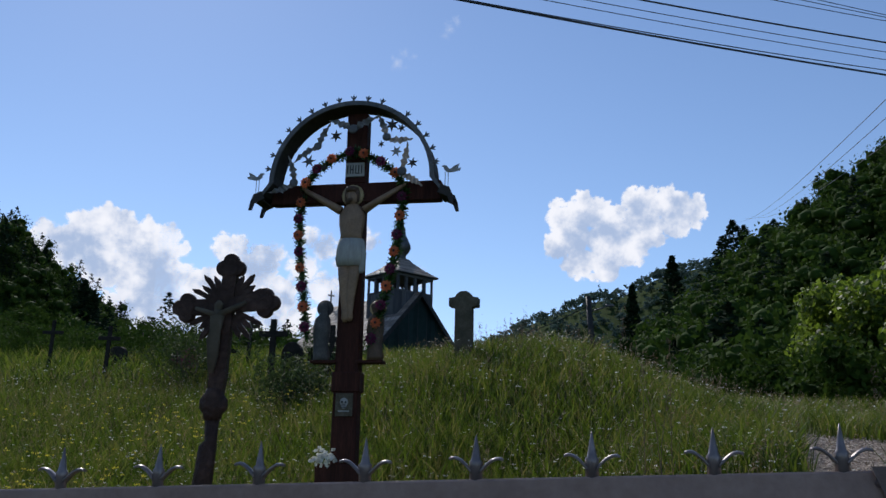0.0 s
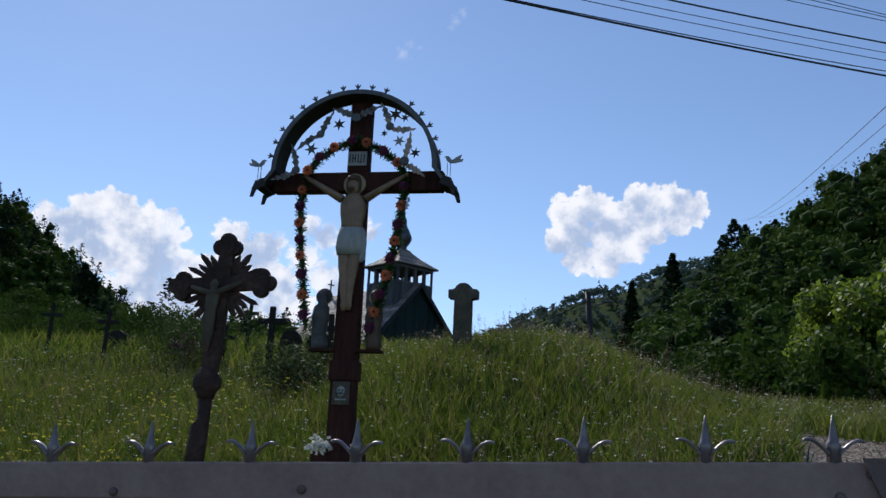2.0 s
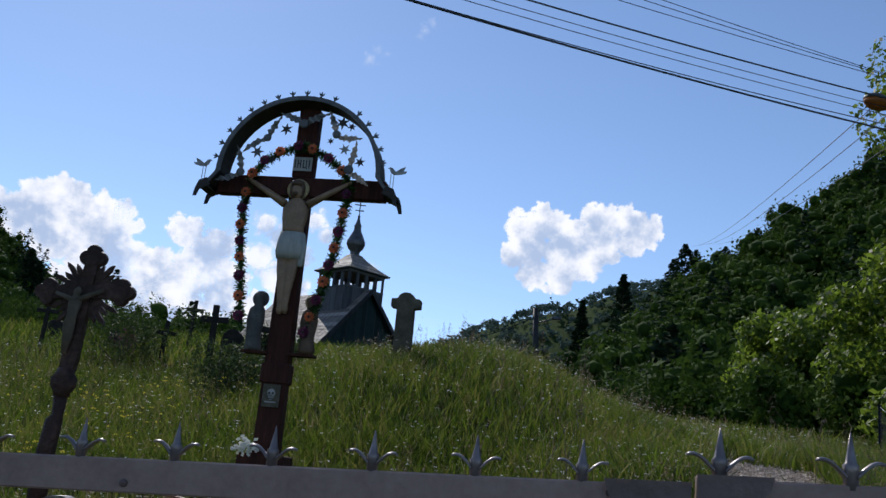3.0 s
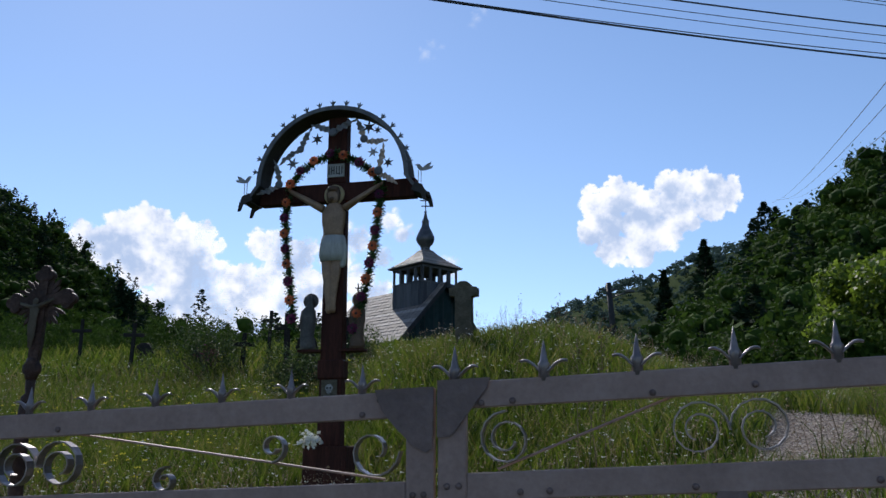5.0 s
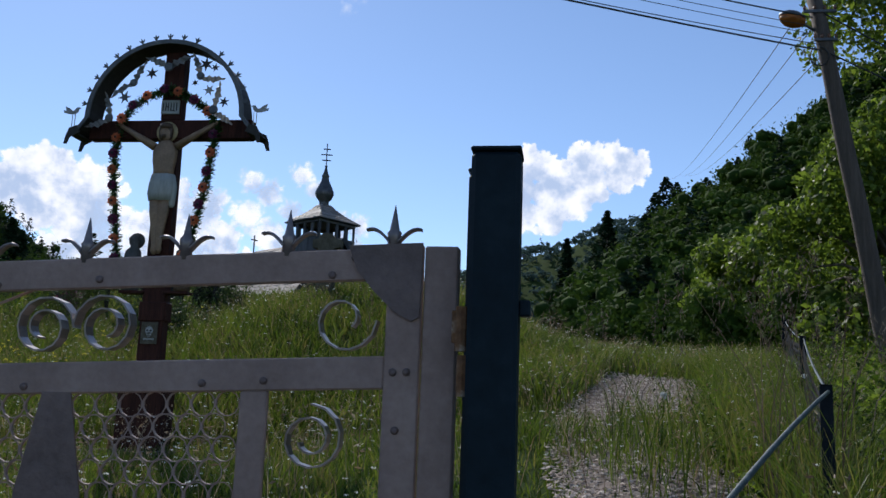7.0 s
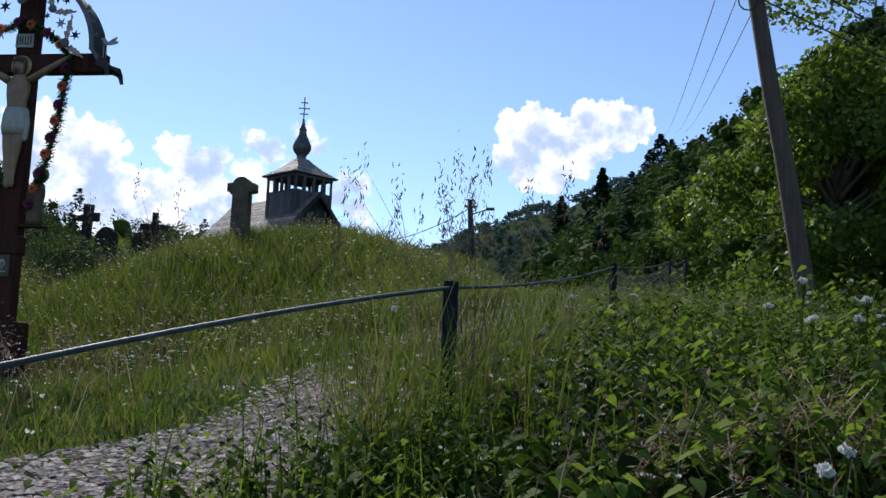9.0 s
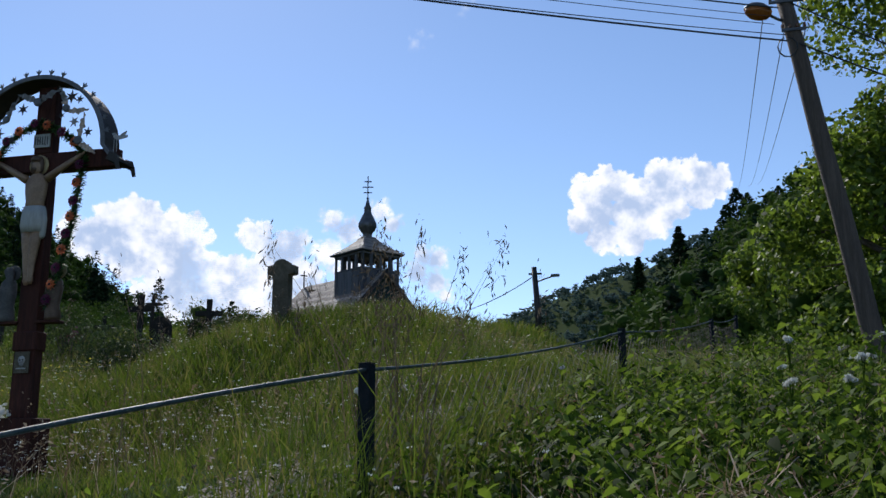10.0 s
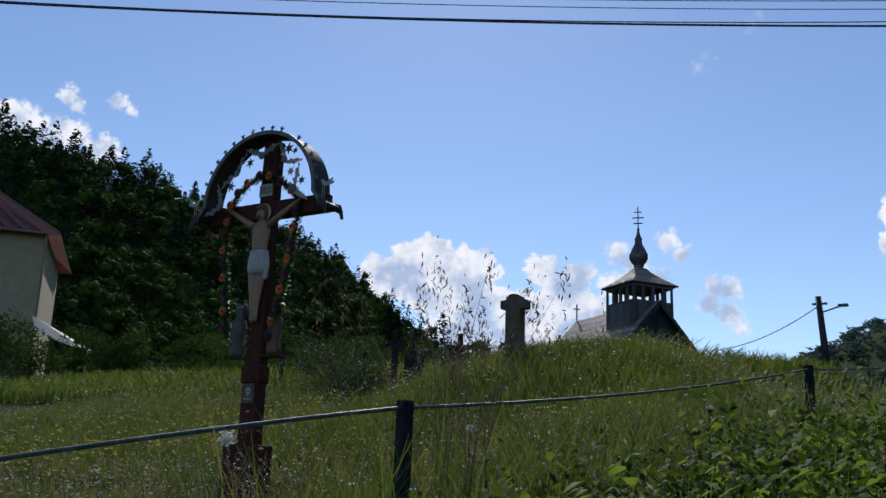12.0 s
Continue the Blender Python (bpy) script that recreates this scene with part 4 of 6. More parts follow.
# ---- graves ----
def stone_cross(name, x, y, w, h, top, label, material, arm=0.22, thick=0.16, head=0.45, rz=0):
    z0 = z_at(x, y)
    g = thing(name, x, y, z0 - 0.05, rz, label, "gravestone", "gravestones in the meadow")
    H = top - z0 + 0.05
    bm = bmesh.new()
    s = w * 0.26
    za = H - h
    pts = [(-s * 1.15, 0), (s * 1.15, 0), (s, za), (w / 2, za), (w / 2, za + arm), (s * 1.0, za + arm), (s * 0.95, H - s * 0.35), (s * 0.45, H - 0.02), (s * 0.4, H), (-s * 0.4, H), (-s * 0.45, H - 0.02), (-s * 0.95, H - s * 0.35), (-s, za + arm), (-w / 2, za + arm), (-w / 2, za), (-s, za)]
    add_plate(bm, pts, -thick / 2, thick / 2)
    bmesh.ops.bevel(bm, geom=[e for e in bm.edges], offset=0.012, segments=1, affect="EDGES")
    part("cross_slab", bm, material, g)
    box("plinth", -w * 0.5, w * 0.5, -thick, thick, -0.1, 0.18, material, g, 0.015)
    return g


def slim_cross(x, y, w, top, t, label, material, rz=0, lean=0.0):
    z0 = z_at(x, y)
    g = thing("grave_cross", x, y, z0 - 0.05, rz, label, "gravestone", "dark grave crosses")
    g.rotation_euler[1] = lean
    H = top - z0 + 0.05
    box("upright", -t / 2, t / 2, -t / 3, t / 3, 0, H, material, g, 0.006)
    box("arm", -w / 2, w / 2, -t / 3 - 0.004, t / 3 + 0.004, H - w * 0.62, H - w * 0.62 + t, material, g, 0.006)
    return g


def tombstone(x, y, w, h, label, material, rz=0, thick=0.14):
    z0 = z_at(x, y)
    g = thing("tombstone", x, y, z0 - 0.05, rz, label, "gravestone", "tombstones")
    bm = bmesh.new()
    pts = [(-w / 2, 0), (w / 2, 0), (w / 2, h * 0.75)] + [(w / 2 * math.cos(a), h * 0.75 + h * 0.25 * math.sin(a)) for a in np.linspace(0.3, math.pi - 0.3, 7)] + [(-w / 2, h * 0.75)]
    add_plate(bm, pts, -thick / 2, thick / 2)
    bmesh.ops.bevel(bm, geom=[e for e in bm.edges], offset=0.012, segments=1, affect="EDGES")
    part("slab", bm, material, g)
    box("plinth", -w * 0.6, w * 0.6, -thick, thick, -0.1, 0.12, M_GRAVE, g, 0.015)
    return g


stone_cross("stone_grave_cross", -0.03, 16.1, 0.50, 0.26, 4.95, "mossy brown stone cross on the crest of the mound", M_GRAVE, 0.15, 0.2)
slim_cross(-4.68, 19.25, 0.6, 5.03, 0.12, "dark weathered cross standing in the high grass", M_DGRAVE)
tombstone(-4.34, 19.55, 0.46, 4.64 - z_at(-4.34, 19.55), "dark rounded tombstone beside a grave cross", M_DGRAVE)
slim_cross(-3.92, 20.9, 0.64, 5.15, 0.12, "dark weathered cross standing behind the mound", M_DGRAVE, 12)
tombstone(-4.26, 21.15, 0.6, 4.8 - z_at(-4.26, 21.15), "dark rounded tombstone beside a grave cross", M_DGRAVE)
for x, y, top, w in ((-9.6, 21, 1.35, 0.55), (-6.1, 20, 1.1, 0.5), (-7.3, 24, 1.4, 0.5), (-12.5, 23, 1.4, 0.6)):
    slim_cross(x, y, w, z_at(x, y) + top, 0.09, "weathered dark grave cross in the high grass", M_DGRAVE, 10 * math.sin(x), 0.05 * math.sin(x * 5))
for x, y, h in ((-7.9, 21.5, 0.7), (-10.8, 23.5, 0.7)):
    tombstone(x, y, 0.55, h, "dark weathered tombstone in the high grass", M_DGRAVE, 12 * math.sin(x * 3))


# ---- street lamp pole and lines ----
PB, PT = Vector((10.24, 19.0, z_at(10.24, 19.0) - 0.6)), Vector((8.9, 19.0, 10.5))
pole = thing("street_lamp", PB.x, PB.y, PB.z, 0, "leaning grey wooden utility pole with an amber street lamp", "street lamp")


def pl(f, dx=0.0, dy=0.0, dz=0.0):
    p = PB.lerp(PT, f) - PB
    return (p.x + dx, p.y + dy, p.z + dz)


bm = bmesh.new()
add_tube(bm, [pl(i / 8, 0.012 * math.sin(i * 2.1), 0) for i in range(9)], [0.2 - 0.007 * i for i in range(9)], 14)
part("pole", bm, M_POLE, pole, smooth=True)
fz = lambda z: (z - PB.z) / (PT.z - PB.z)
q = fz(9.72)
tube("lamp_arm", [pl(q), pl(q, -0.2, -0.05, 0.05), pl(q, -0.4, -0.1, 0.16)], 0.028, M_ONION, pole, 8)
bm = bmesh.new()
c = pl(q, -0.58, -0.12, 0.25)
for mi, prof in ((0, ((0.02, 0.10), (0.10, 0.085), (0.15, 0.03), (0.155, 0.0))), (1, ((0.15, -0.002), (0.145, -0.05), (0.11, -0.1), (0.05, -0.13), (0.004, -0.14)))):
    add_loft(bm, [[(c[0] + r * 1.25 * math.cos(t * math.pi / 8), c[1] + r * math.sin(t * math.pi / 8), c[2] + h - 0.25 * r * math.cos(t * math.pi / 8)) for t in range(16)] for r, h in [(1.35 * r0, 1.35 * h0) for r0, h0 in prof]], mi)
part("lamp_head", bm, [M_ONION, M_AMBER], pole, "dark hood over an amber lamp bowl", smooth=True)
for zz, w in ((10.1, 0.32), (9.5, 0.22)):
    q = fz(zz)
    bm = bmesh.new()
    p = pl(q)
    add_box(bm, p[0] - w, p[0] + w, p[1] - 0.05 - 0.12, p[1] - 0.12, p[2] - 0.03, p[2] + 0.03, 0.004)
    part("cross_arm", bm, M_ONION, pole)
    for s in (-0.9, -0.3, 0.3, 0.9):
        lathe("insulator", [(0.012, p[2] + 0.03), (0.03, p[2] + 0.05), (0.036, p[2] + 0.075), (0.024, p[2] + 0.085), (0.03, p[2] + 0.105), (0.012, p[2] + 0.13)], M_CERAMIC, pole, 10, "", p[0] + s * w, p[1] - 0.145)
tube("cable_loop", [pl(fz(9.35), -0.16 + 0.18 * math.sin(i * 0.6), -0.16, -0.2 + 0.2 * math.cos(i * 0.6)) for i in range(11)], 0.014, M_BLACKWIRE, pole, 6, "looped black cable")


def line(a, b, sag, r, label, n=28):
    pts = []
    for i in range(n + 1):
        f = i / n
        pts.append((a[0] + (b[0] - a[0]) * f, a[1] + (b[1] - a[1]) * f, a[2] + (b[2] - a[2]) * f - sag * 4 * f * (1 - f)))
    t = tube("overhead_line", pts, r, M_BLACKWIRE, None, 5)
    return tagged(t, label, "cable", "overhead lines")


E0, SAG = Vector((-14, 3.5, 8.75)), 0.4
line((8.95, 18.8, 9.25), E0, SAG, 0.018, "thick black overhead cable from the pole")
line((8.9, 18.8, 9.38), E0 + Vector((0, 0.05, 0.14)), SAG + 0.1, 0.009, "thin black overhead cable from the pole")
line((8.8, 18.8, 9.95), E0 + Vector((0, 0, 0.42)), SAG, 0.015, "black overhead line from the pole top")
for zz, dz in ((9.62, 0.2), (9.78, 0.28)):
    line((8.7, 18.8, zz), E0 + Vector((0, 0, dz)), SAG, 0.007, "thin black overhead line from the pole")
for zz, dz in ((10.35, 1.0), (10.4, 1.45), (10.42, 1.9)):
    line((8.9, 18.8, zz), E0 + Vector((0, 0, dz)), SAG, 0.007, "thin black overhead line from the pole top")
for dx, zz in ((-0.36, 8.12), (0.1, 8.12), (0.36, 7.6)):
    line((8.95 + dx, 19.2, zz + 2.0), (21 + dx * 4, 148, 41.5 + dx), 1.2, 0.011, "thin overhead line climbing to the wooded hill", 40)
for dz in (0.0, 0.5):
    line((9.0, 18.9, 10.1 - dz * 1.6), (20, 17.2 - dz * 3, 3.2 - dz), 0.35, 0.016, "slack black service cable from the pole")


def far_pole(x, y, top, label, lamp=True):
    z0 = z_at(x, y) - 0.5
    p = thing("utility_pole", x, y, z0, 0, label, "utility pole")
    bm = bmesh.new()
    add_tube(bm, [(0, 0, 0), (-0.08, 0, (top - z0) / 2), (-0.2, 0, top - z0)], [0.16, 0.14, 0.12], 10)
    part("pole", bm, M_BLACKPAINT if lamp else M_POLE, p, smooth=True)
    H = top - z0
    if lamp:
        tube("lamp_arm", [(-0.18, 0, H - 0.7), (0.3, 0, H - 0.55), (0.65, 0, H - 0.45)], 0.035, M_ONION, p, 6)
        box("lamp_head", 0.55, 0.95, -0.1, 0.1, H - 0.48, H - 0.36, M_ONION, p, 0.03)
    box("cross_arm", -0.45, 0.15, -0.06, 0.06, H - 0.35, H - 0.27, M_ONION, p, 0.01)
    return p


far_pole(1.13, 42.0, 9.62, "dark slim utility pole with a lamp arm")
line((0.9, 42, 9.2), (-5.4, 49.5, 8.6), 0.35, 0.02, "thin service line to the church gable", 12)

# ---- church ----
CHX, CHY = -10.6, 53.0
CHZ = z_at(-9, 51)
ch = thing("wooden_church", CHX, CHY, CHZ, math.degrees(math.atan2(-0.57, 0.82)) , "small grey wooden church with shingled roof and onion spire", "church")
# local x points to the front gable, y to the church's side
EAVE = 12.95 - CHZ
tw = 1.38
for i in range(4):
    for b in range(8):
        w = 2 * tw / 8
        bm = bmesh.new()
        a = -tw + b * w
        add_box(bm, a + 0.008, a + w - 0.008, tw - 0.03, tw + 0.012 * (b % 2), 1.5, EAVE - 1.05, 0.006)
        ob = part("board", bm, M_CHURCH, ch)
        ob.matrix_local = Matrix.Rotation(i * math.pi / 2, 4, "Z")
    for b in range(5):
        bm = bmesh.new()
        a = -tw + b * 2 * tw / 4
        add_box(bm, max(a - 0.09, -tw), min(a + 0.09, tw), tw - 0.14, tw, EAVE - 1.05, EAVE - 0.02, 0.01)
        part("belfry_post", bm, M_CHURCH, ch).matrix_local = Matrix.Rotation(i * math.pi / 2, 4, "Z")
    bm = bmesh.new()
    add_box(bm, -tw, tw, tw - 0.1, tw + 0.03, EAVE - 1.1, EAVE - 1.0, 0.01)
    add_box(bm, -tw, tw, tw - 0.1, tw + 0.03, EAVE - 0.2, EAVE - 0.05, 0.01)
    part("belfry_rail", bm, M_CHURCH, ch).matrix_local = Matrix.Rotation(i * math.pi / 2, 4, "Z")
box("belfry_floor", -tw + 0.06, tw - 0.06, -tw + 0.06, tw - 0.06, EAVE - 1.25, EAVE - 1.12, M_BLACKPAINT, ch, 0)
box("tower_core", -tw + 0.08, tw - 0.08, -tw + 0.08, tw - 0.08, 1.4, EAVE - 1.3, M_BLACKPAINT, ch, 0)
# bell-cast tower roof
PROF_R, PROF_Z = [1.62, 1.3, 0.9, 0.5, 0.3], [0.0, 0.22, 0.52, 0.9, 1.15]
for i in range(4):
    for j in range(12):
        f0, f1 = j / 12 * 4, min(1, (j + 1.15) / 12) * 4
        ra, za = float(np.interp(f0, range(5), PROF_R)), float(np.interp(f0, range(5), PROF_Z))
        rb, zb = float(np.interp(f1, range(5), PROF_R)), float(np.interp(f1, range(5), PROF_Z))
        p = [(-ra, ra, za + 0.03), (ra, ra, za + 0.03), (rb, rb, zb), (-rb, rb, zb), (-ra, ra, za - 0.005), (ra, ra, za - 0.005)]
        link_mesh("shingle_course", [(q[0], q[1], q[2] + EAVE) for q in p], [(0, 1, 2, 3), (0, 4, 5, 1)], M_SHINGLE, ch).matrix_local = Matrix.Rotation(i * math.pi / 2, 4, "Z")
box("tower_soffit", -1.6, 1.6, -1.6, 1.6, EAVE - 0.06, EAVE - 0.008, M_BLACKPAINT, ch, 0.005)
lathe("onion_spire", [(0.34, EAVE + 1.05), (0.28, EAVE + 1.25), (0.3, EAVE + 1.38), (0.45, EAVE + 1.55), (0.56, EAVE + 1.8), (0.55, EAVE + 2.0), (0.42, EAVE + 2.3), (0.24, EAVE + 2.65), (0.2, EAVE + 2.9), (0.24, EAVE + 2.95), (0.14, EAVE + 3.15), (0.06, EAVE + 3.5), (0.09, EAVE + 3.58), (0.03, EAVE + 3.68)], M_ONION, ch, 14, "dark sheet-metal onion spire")
bm = bmesh.new()
add_box(bm, -0.03, 0.03, -0.03, 0.03, EAVE + 3.65, EAVE + 5.0, 0)
for zz, w in ((3.95, 0.26), (4.3, 0.34), (4.65, 0.22)):
    add_box(bm, -0.025, 0.025, -w, w, EAVE + zz - 0.03, EAVE + zz + 0.03, 0)
cr = part("spire_cross", bm, M_BLACKPAINT, ch, "triple-barred iron cross")
cr.matrix_local = Matrix.Rotation(radians(-40), 4, "Z") @ Matrix.Identity(4)
# nave with a steep shingled roof
RZ, HW, FX, BX = 11.9 - CHZ, 3.45, 2.0, -6.8
EZ = RZ - 3.6
box("nave_wall", BX + 0.4, FX - 0.5, -HW + 0.5, HW - 0.5, -0.3, EZ + 0.45, M_CHURCH, ch, 0.02)
plate_pts = [(-HW + 0.25, EZ + 0.1), (HW - 0.25, EZ + 0.1), (0, RZ - 0.2)]
n = 18
for i in range(n):
    a, b = -HW + 0.25 + i * 2 * (HW - 0.25) / n, -HW + 0.25 + (i + 1) * 2 * (HW - 0.25) / n
    ha, hb = RZ - 0.2 - abs(a), RZ - 0.2 - abs(b)
    bm = bmesh.new()
    bm.faces.new([bm.verts.new((FX - 0.35 + 0.02 * (i % 2), y, z)) for y, z in ((a + 0.01, EZ), (b - 0.01, EZ), (b - 0.01, max(hb, EZ + 0.02)), (a + 0.01, max(ha, EZ + 0.02)))])
    bmesh.ops.solidify(bm, geom=list(bm.faces), thickness=0.04)
    part("gable_board", bm, M_GABLE, ch, "dark green gable board")
for s in (-1, 1):
    # barge board
    bm = bmesh.new()
    p = [(FX, s * (HW + 0.12), EZ - 0.12), (FX, 0, RZ + 0.03), (FX, 0, RZ - 0.3), (FX, s * (HW - 0.1), EZ - 0.25)]
    vs = [bm.verts.new(q) for q in p]
    bm.faces.new(vs)
    bmesh.ops.solidify(bm, geom=list(bm.faces), thickness=0.06)
    part("barge_board", bm, M_CHURCH, ch)
    # shingle courses as strips, each its own lapped step
    nc, ns = 16, 22
    for j in range(nc):
        f0, f1 = j / nc, (j + 1.25) / nc
        y0, z0 = s * (HW + 0.15) * (1 - f0), EZ - 0.15 + (RZ - EZ + 0.15) * f0
        y1, z1 = s * (HW + 0.15) * (1 - min(f1, 1)), EZ - 0.15 + (RZ - EZ + 0.15) * min(f1, 1)
        verts, faces = [], []
        for i in range(ns):
            xa, xb = BX + (FX - BX) * i / ns + 0.02, BX + (FX - BX) * (i + 1) / ns - 0.02
            l = 0.03 * ((i * 7 + j * 3) % 5) / 5
            base = len(verts)
            verts += [(xa, y0, z0 + 0.05 - l), (xb, y0, z0 + 0.05 - l), (xb, y1, z1 + 0.01), (xa, y1, z1 + 0.01), (xa, y0, z0 - l), (xb, y0, z0 - l)]
            faces += [(base, base + 1, base + 2, base + 3), (base, base + 4, base + 5, base + 1)]
        link_mesh("shingle_course", verts, faces, M_SHINGLE, ch)
    bm = bmesh.new()
    vs = [bm.verts.new(q) for q in ((BX, s * HW, EZ - 0.16), (FX - 0.05, s * HW, EZ - 0.16), (FX - 0.05, 0, RZ - 0.02), (BX, 0, RZ - 0.02))]
    bm.faces.new(vs)
    bmesh.ops.solidify(bm, geom=list(bm.faces), thickness=0.05)
    part("roof_deck", bm, M_BLACKPAINT, ch)
# lower porch roof in front of the tower's side
bm = bmesh.new()
add_box(bm, BX - 0.05, BX + 0.02, -0.03, 0.03, RZ - 0.1, RZ + 1.1, 0)
add_box(bm, BX - 0.04, BX + 0.01, -0.25, 0.25, RZ + 0.75, RZ + 0.82, 0)
part("ridge_cross", bm, M_BLACKPAINT, ch, "small iron cross at the ridge end")

# ---- cream house ----
hx, hy = -33.9, 30.0
hz = z_at(hx, hy)
ho = thing("cream_house", hx, hy, hz, 50, "cream rendered house with arched windows and red roof", "house")
HH = 13.0 - hz
box("wall", -11, 0, 0, 9, -0.5, HH, M_CREAM, ho, 0.03)
for i, x in enumerate((-1.75, -3.0, -5.1, -6.9)):
    w = thing("window", 0, 0, 0)
    w.parent = ho
    w.matrix_world = Matrix.Identity(4)
    w.matrix_parent_inverse = Matrix.Identity(4)
    pts = [(-0.4, 0), (0.4, 0), (0.4, 1.7)] + [(0.4 * math.cos(a), 1.7 + 0.4 * math.sin(a)) for a in np.linspace(0.3, math.pi - 0.3, 7)] + [(-0.4, 1.7)]
    fr = plate("frame", [(x + px * 1.2, HH - 3.2 + pz * 1.05 - 0.05) for px, pz in pts], -0.05, 0.02, M_TINWHITE, w)
    plate("pane", [(x + px, HH - 3.2 + pz) for px, pz in pts], -0.06, -0.051, M_GLASS, w)
    bm = bmesh.new()
    add_box(bm, x - 0.03, x + 0.03, -0.075, -0.061, HH - 3.2, HH - 1.15, 0.004)
    for q in (0.6, 1.2, 1.7):
        add_box(bm, x - 0.4, x + 0.4, -0.073, -0.061, HH - 3.2 + q - 0.02, HH - 3.2 + q + 0.02, 0.004)
    part("glazing_bar", bm, M_TINWHITE, w)
bm = bmesh.new()
o = 0.7
vs = [bm.verts.new(p) for p in ((-11.7, -o, HH - 0.1), (o, -o, HH - 0.1), (o, 9 + o, HH - 0.1), (-11.7, 9 + o, HH - 0.1), (-4.5, 4.5, HH + 3.8), (-6.5, 4.5, HH + 3.8))]
for f in ((0, 1, 4, 5), (1, 2, 4), (2, 3, 5, 4), (3, 0, 5)):
    bm.faces.new([vs[i] for i in f])
bmesh.ops.solidify(bm, geom=list(bm.faces), thickness=0.12)
part("roof", bm, M_REDROOF, ho, "red metal hipped roof")
for i in range(16):
    f = i / 15
    bm = bmesh.new()
    xa = -11.6 + 12.2 * f
    xt = -6.5 + 2.0 * f
    add_tube(bm, [(xa, -o, HH + 0.02), (xt, 4.4, HH + 3.86)], 0.05, 4)
    part("roof_seam", bm, M_REDROOF, ho)
box("gutter", -11.7, o, -o - 0.12, -o, HH - 0.16, HH - 0.04, M_REDROOF, ho, 0.03)
tube("downpipe", [(0.02, -0.55, HH - 0.15), (0.02, -0.1, HH - 0.6), (0.02, -0.1, 0)], 0.06, M_CREAM, ho, 8)
pr = thing("porch_canopy", hx, hy - 0.3, hz, 50, "white translucent plastic lean-to canopy beside the house", "canopy")
cz = 7.0 - hz
bm = bmesh.new()
vs = [bm.verts.new(p) for p in ((0.1, -0.2, cz + 1.75), (3.4, -0.6, cz + 0.05), (3.0, -1.3, cz + 0.0), (0.5, -1.5, cz + 0.75))]
bm.faces.new(vs)
bmesh.ops.solidify(bm, geom=list(bm.faces), thickness=0.03)
part("sheet", bm, M_PLASTIC, pr)
for x in (0.5, 2.9):
    box("canopy_post", x - 0.05, x + 0.05, -1.25, -1.15, -0.3, cz + 0.1, M_CREAM, pr, 0.01)


# ---- clouds: soft glowing sheets of vapour on a far backdrop, shading in their colour ----
def cloud_material(name, seed, edge, wisp):
    m = bpy.data.materials.new(name)
    m.use_nodes = True
    n, l = m.node_tree.nodes, m.node_tree.links
    n.clear()
    out = n.new("ShaderNodeOutputMaterial")
    cover, body_shade = n.new("ShaderNodeAttribute"), n.new("ShaderNodeAttribute")
    cover.attribute_name, body_shade.attribute_name = "vapour_cover", "vapour_shade"
    tc = n.new("ShaderNodeTexCoord")

    def noise(w, scale, detail, rough):
        q = n.new("ShaderNodeTexNoise")
        q.noise_dimensions = "4D"
        q.inputs["W"].default_value = w
        q.inputs["Scale"].default_value = scale
        q.inputs["Detail"].default_value = detail
        q.inputs["Roughness"].default_value = rough
        l.new(tc.outputs["Object"], q.inputs["Vector"])
        return q.outputs["Fac"]

    def madd(a, k, b):
        q = n.new("ShaderNodeMath")
        q.operation = "MULTIPLY_ADD"
        l.new(a, q.inputs[0])
        q.inputs[1].default_value = k
        if isinstance(b, float):
            q.inputs[2].default_value = b
        else:
            l.new(b, q.inputs[2])
        return q.outputs[0]

    def ramp(v, lo, hi):
        q = n.new("ShaderNodeMapRange")
        q.interpolation_type = "SMOOTHSTEP"
        q.inputs["From Min"].default_value = lo
        q.inputs["From Max"].default_value = hi
        l.new(v, q.inputs["Value"])
        return q.outputs[0]

    ragged = madd(noise(seed, 0.03 * wisp, 9, 0.66), 1.5, -0.72)
    alpha = ramp(madd(cover.outputs["Fac"], 1.0, ragged), 0.0, edge)
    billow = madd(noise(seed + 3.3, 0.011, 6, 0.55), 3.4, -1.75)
    grey = ramp(madd(body_shade.outputs["Fac"], 1.0, billow), 0.05, 0.95)
    # the sheet glows: bright white and shaded grey are both emission colours
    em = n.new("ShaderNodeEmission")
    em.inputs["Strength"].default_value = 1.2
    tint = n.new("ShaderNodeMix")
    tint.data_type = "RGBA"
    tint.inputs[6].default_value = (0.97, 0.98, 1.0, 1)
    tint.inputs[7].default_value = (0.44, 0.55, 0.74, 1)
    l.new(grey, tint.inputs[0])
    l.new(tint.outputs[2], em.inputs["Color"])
    tr = n.new("ShaderNodeBsdfTransparent")
    mx = n.new("ShaderNodeMixShader")
    l.new(alpha, mx.inputs[0])
    l.new(tr.outputs[0], mx.inputs[1])
    l.new(em.outputs[0], mx.inputs[2])
    l.new(mx.outputs[0], out.inputs[0])
    return m


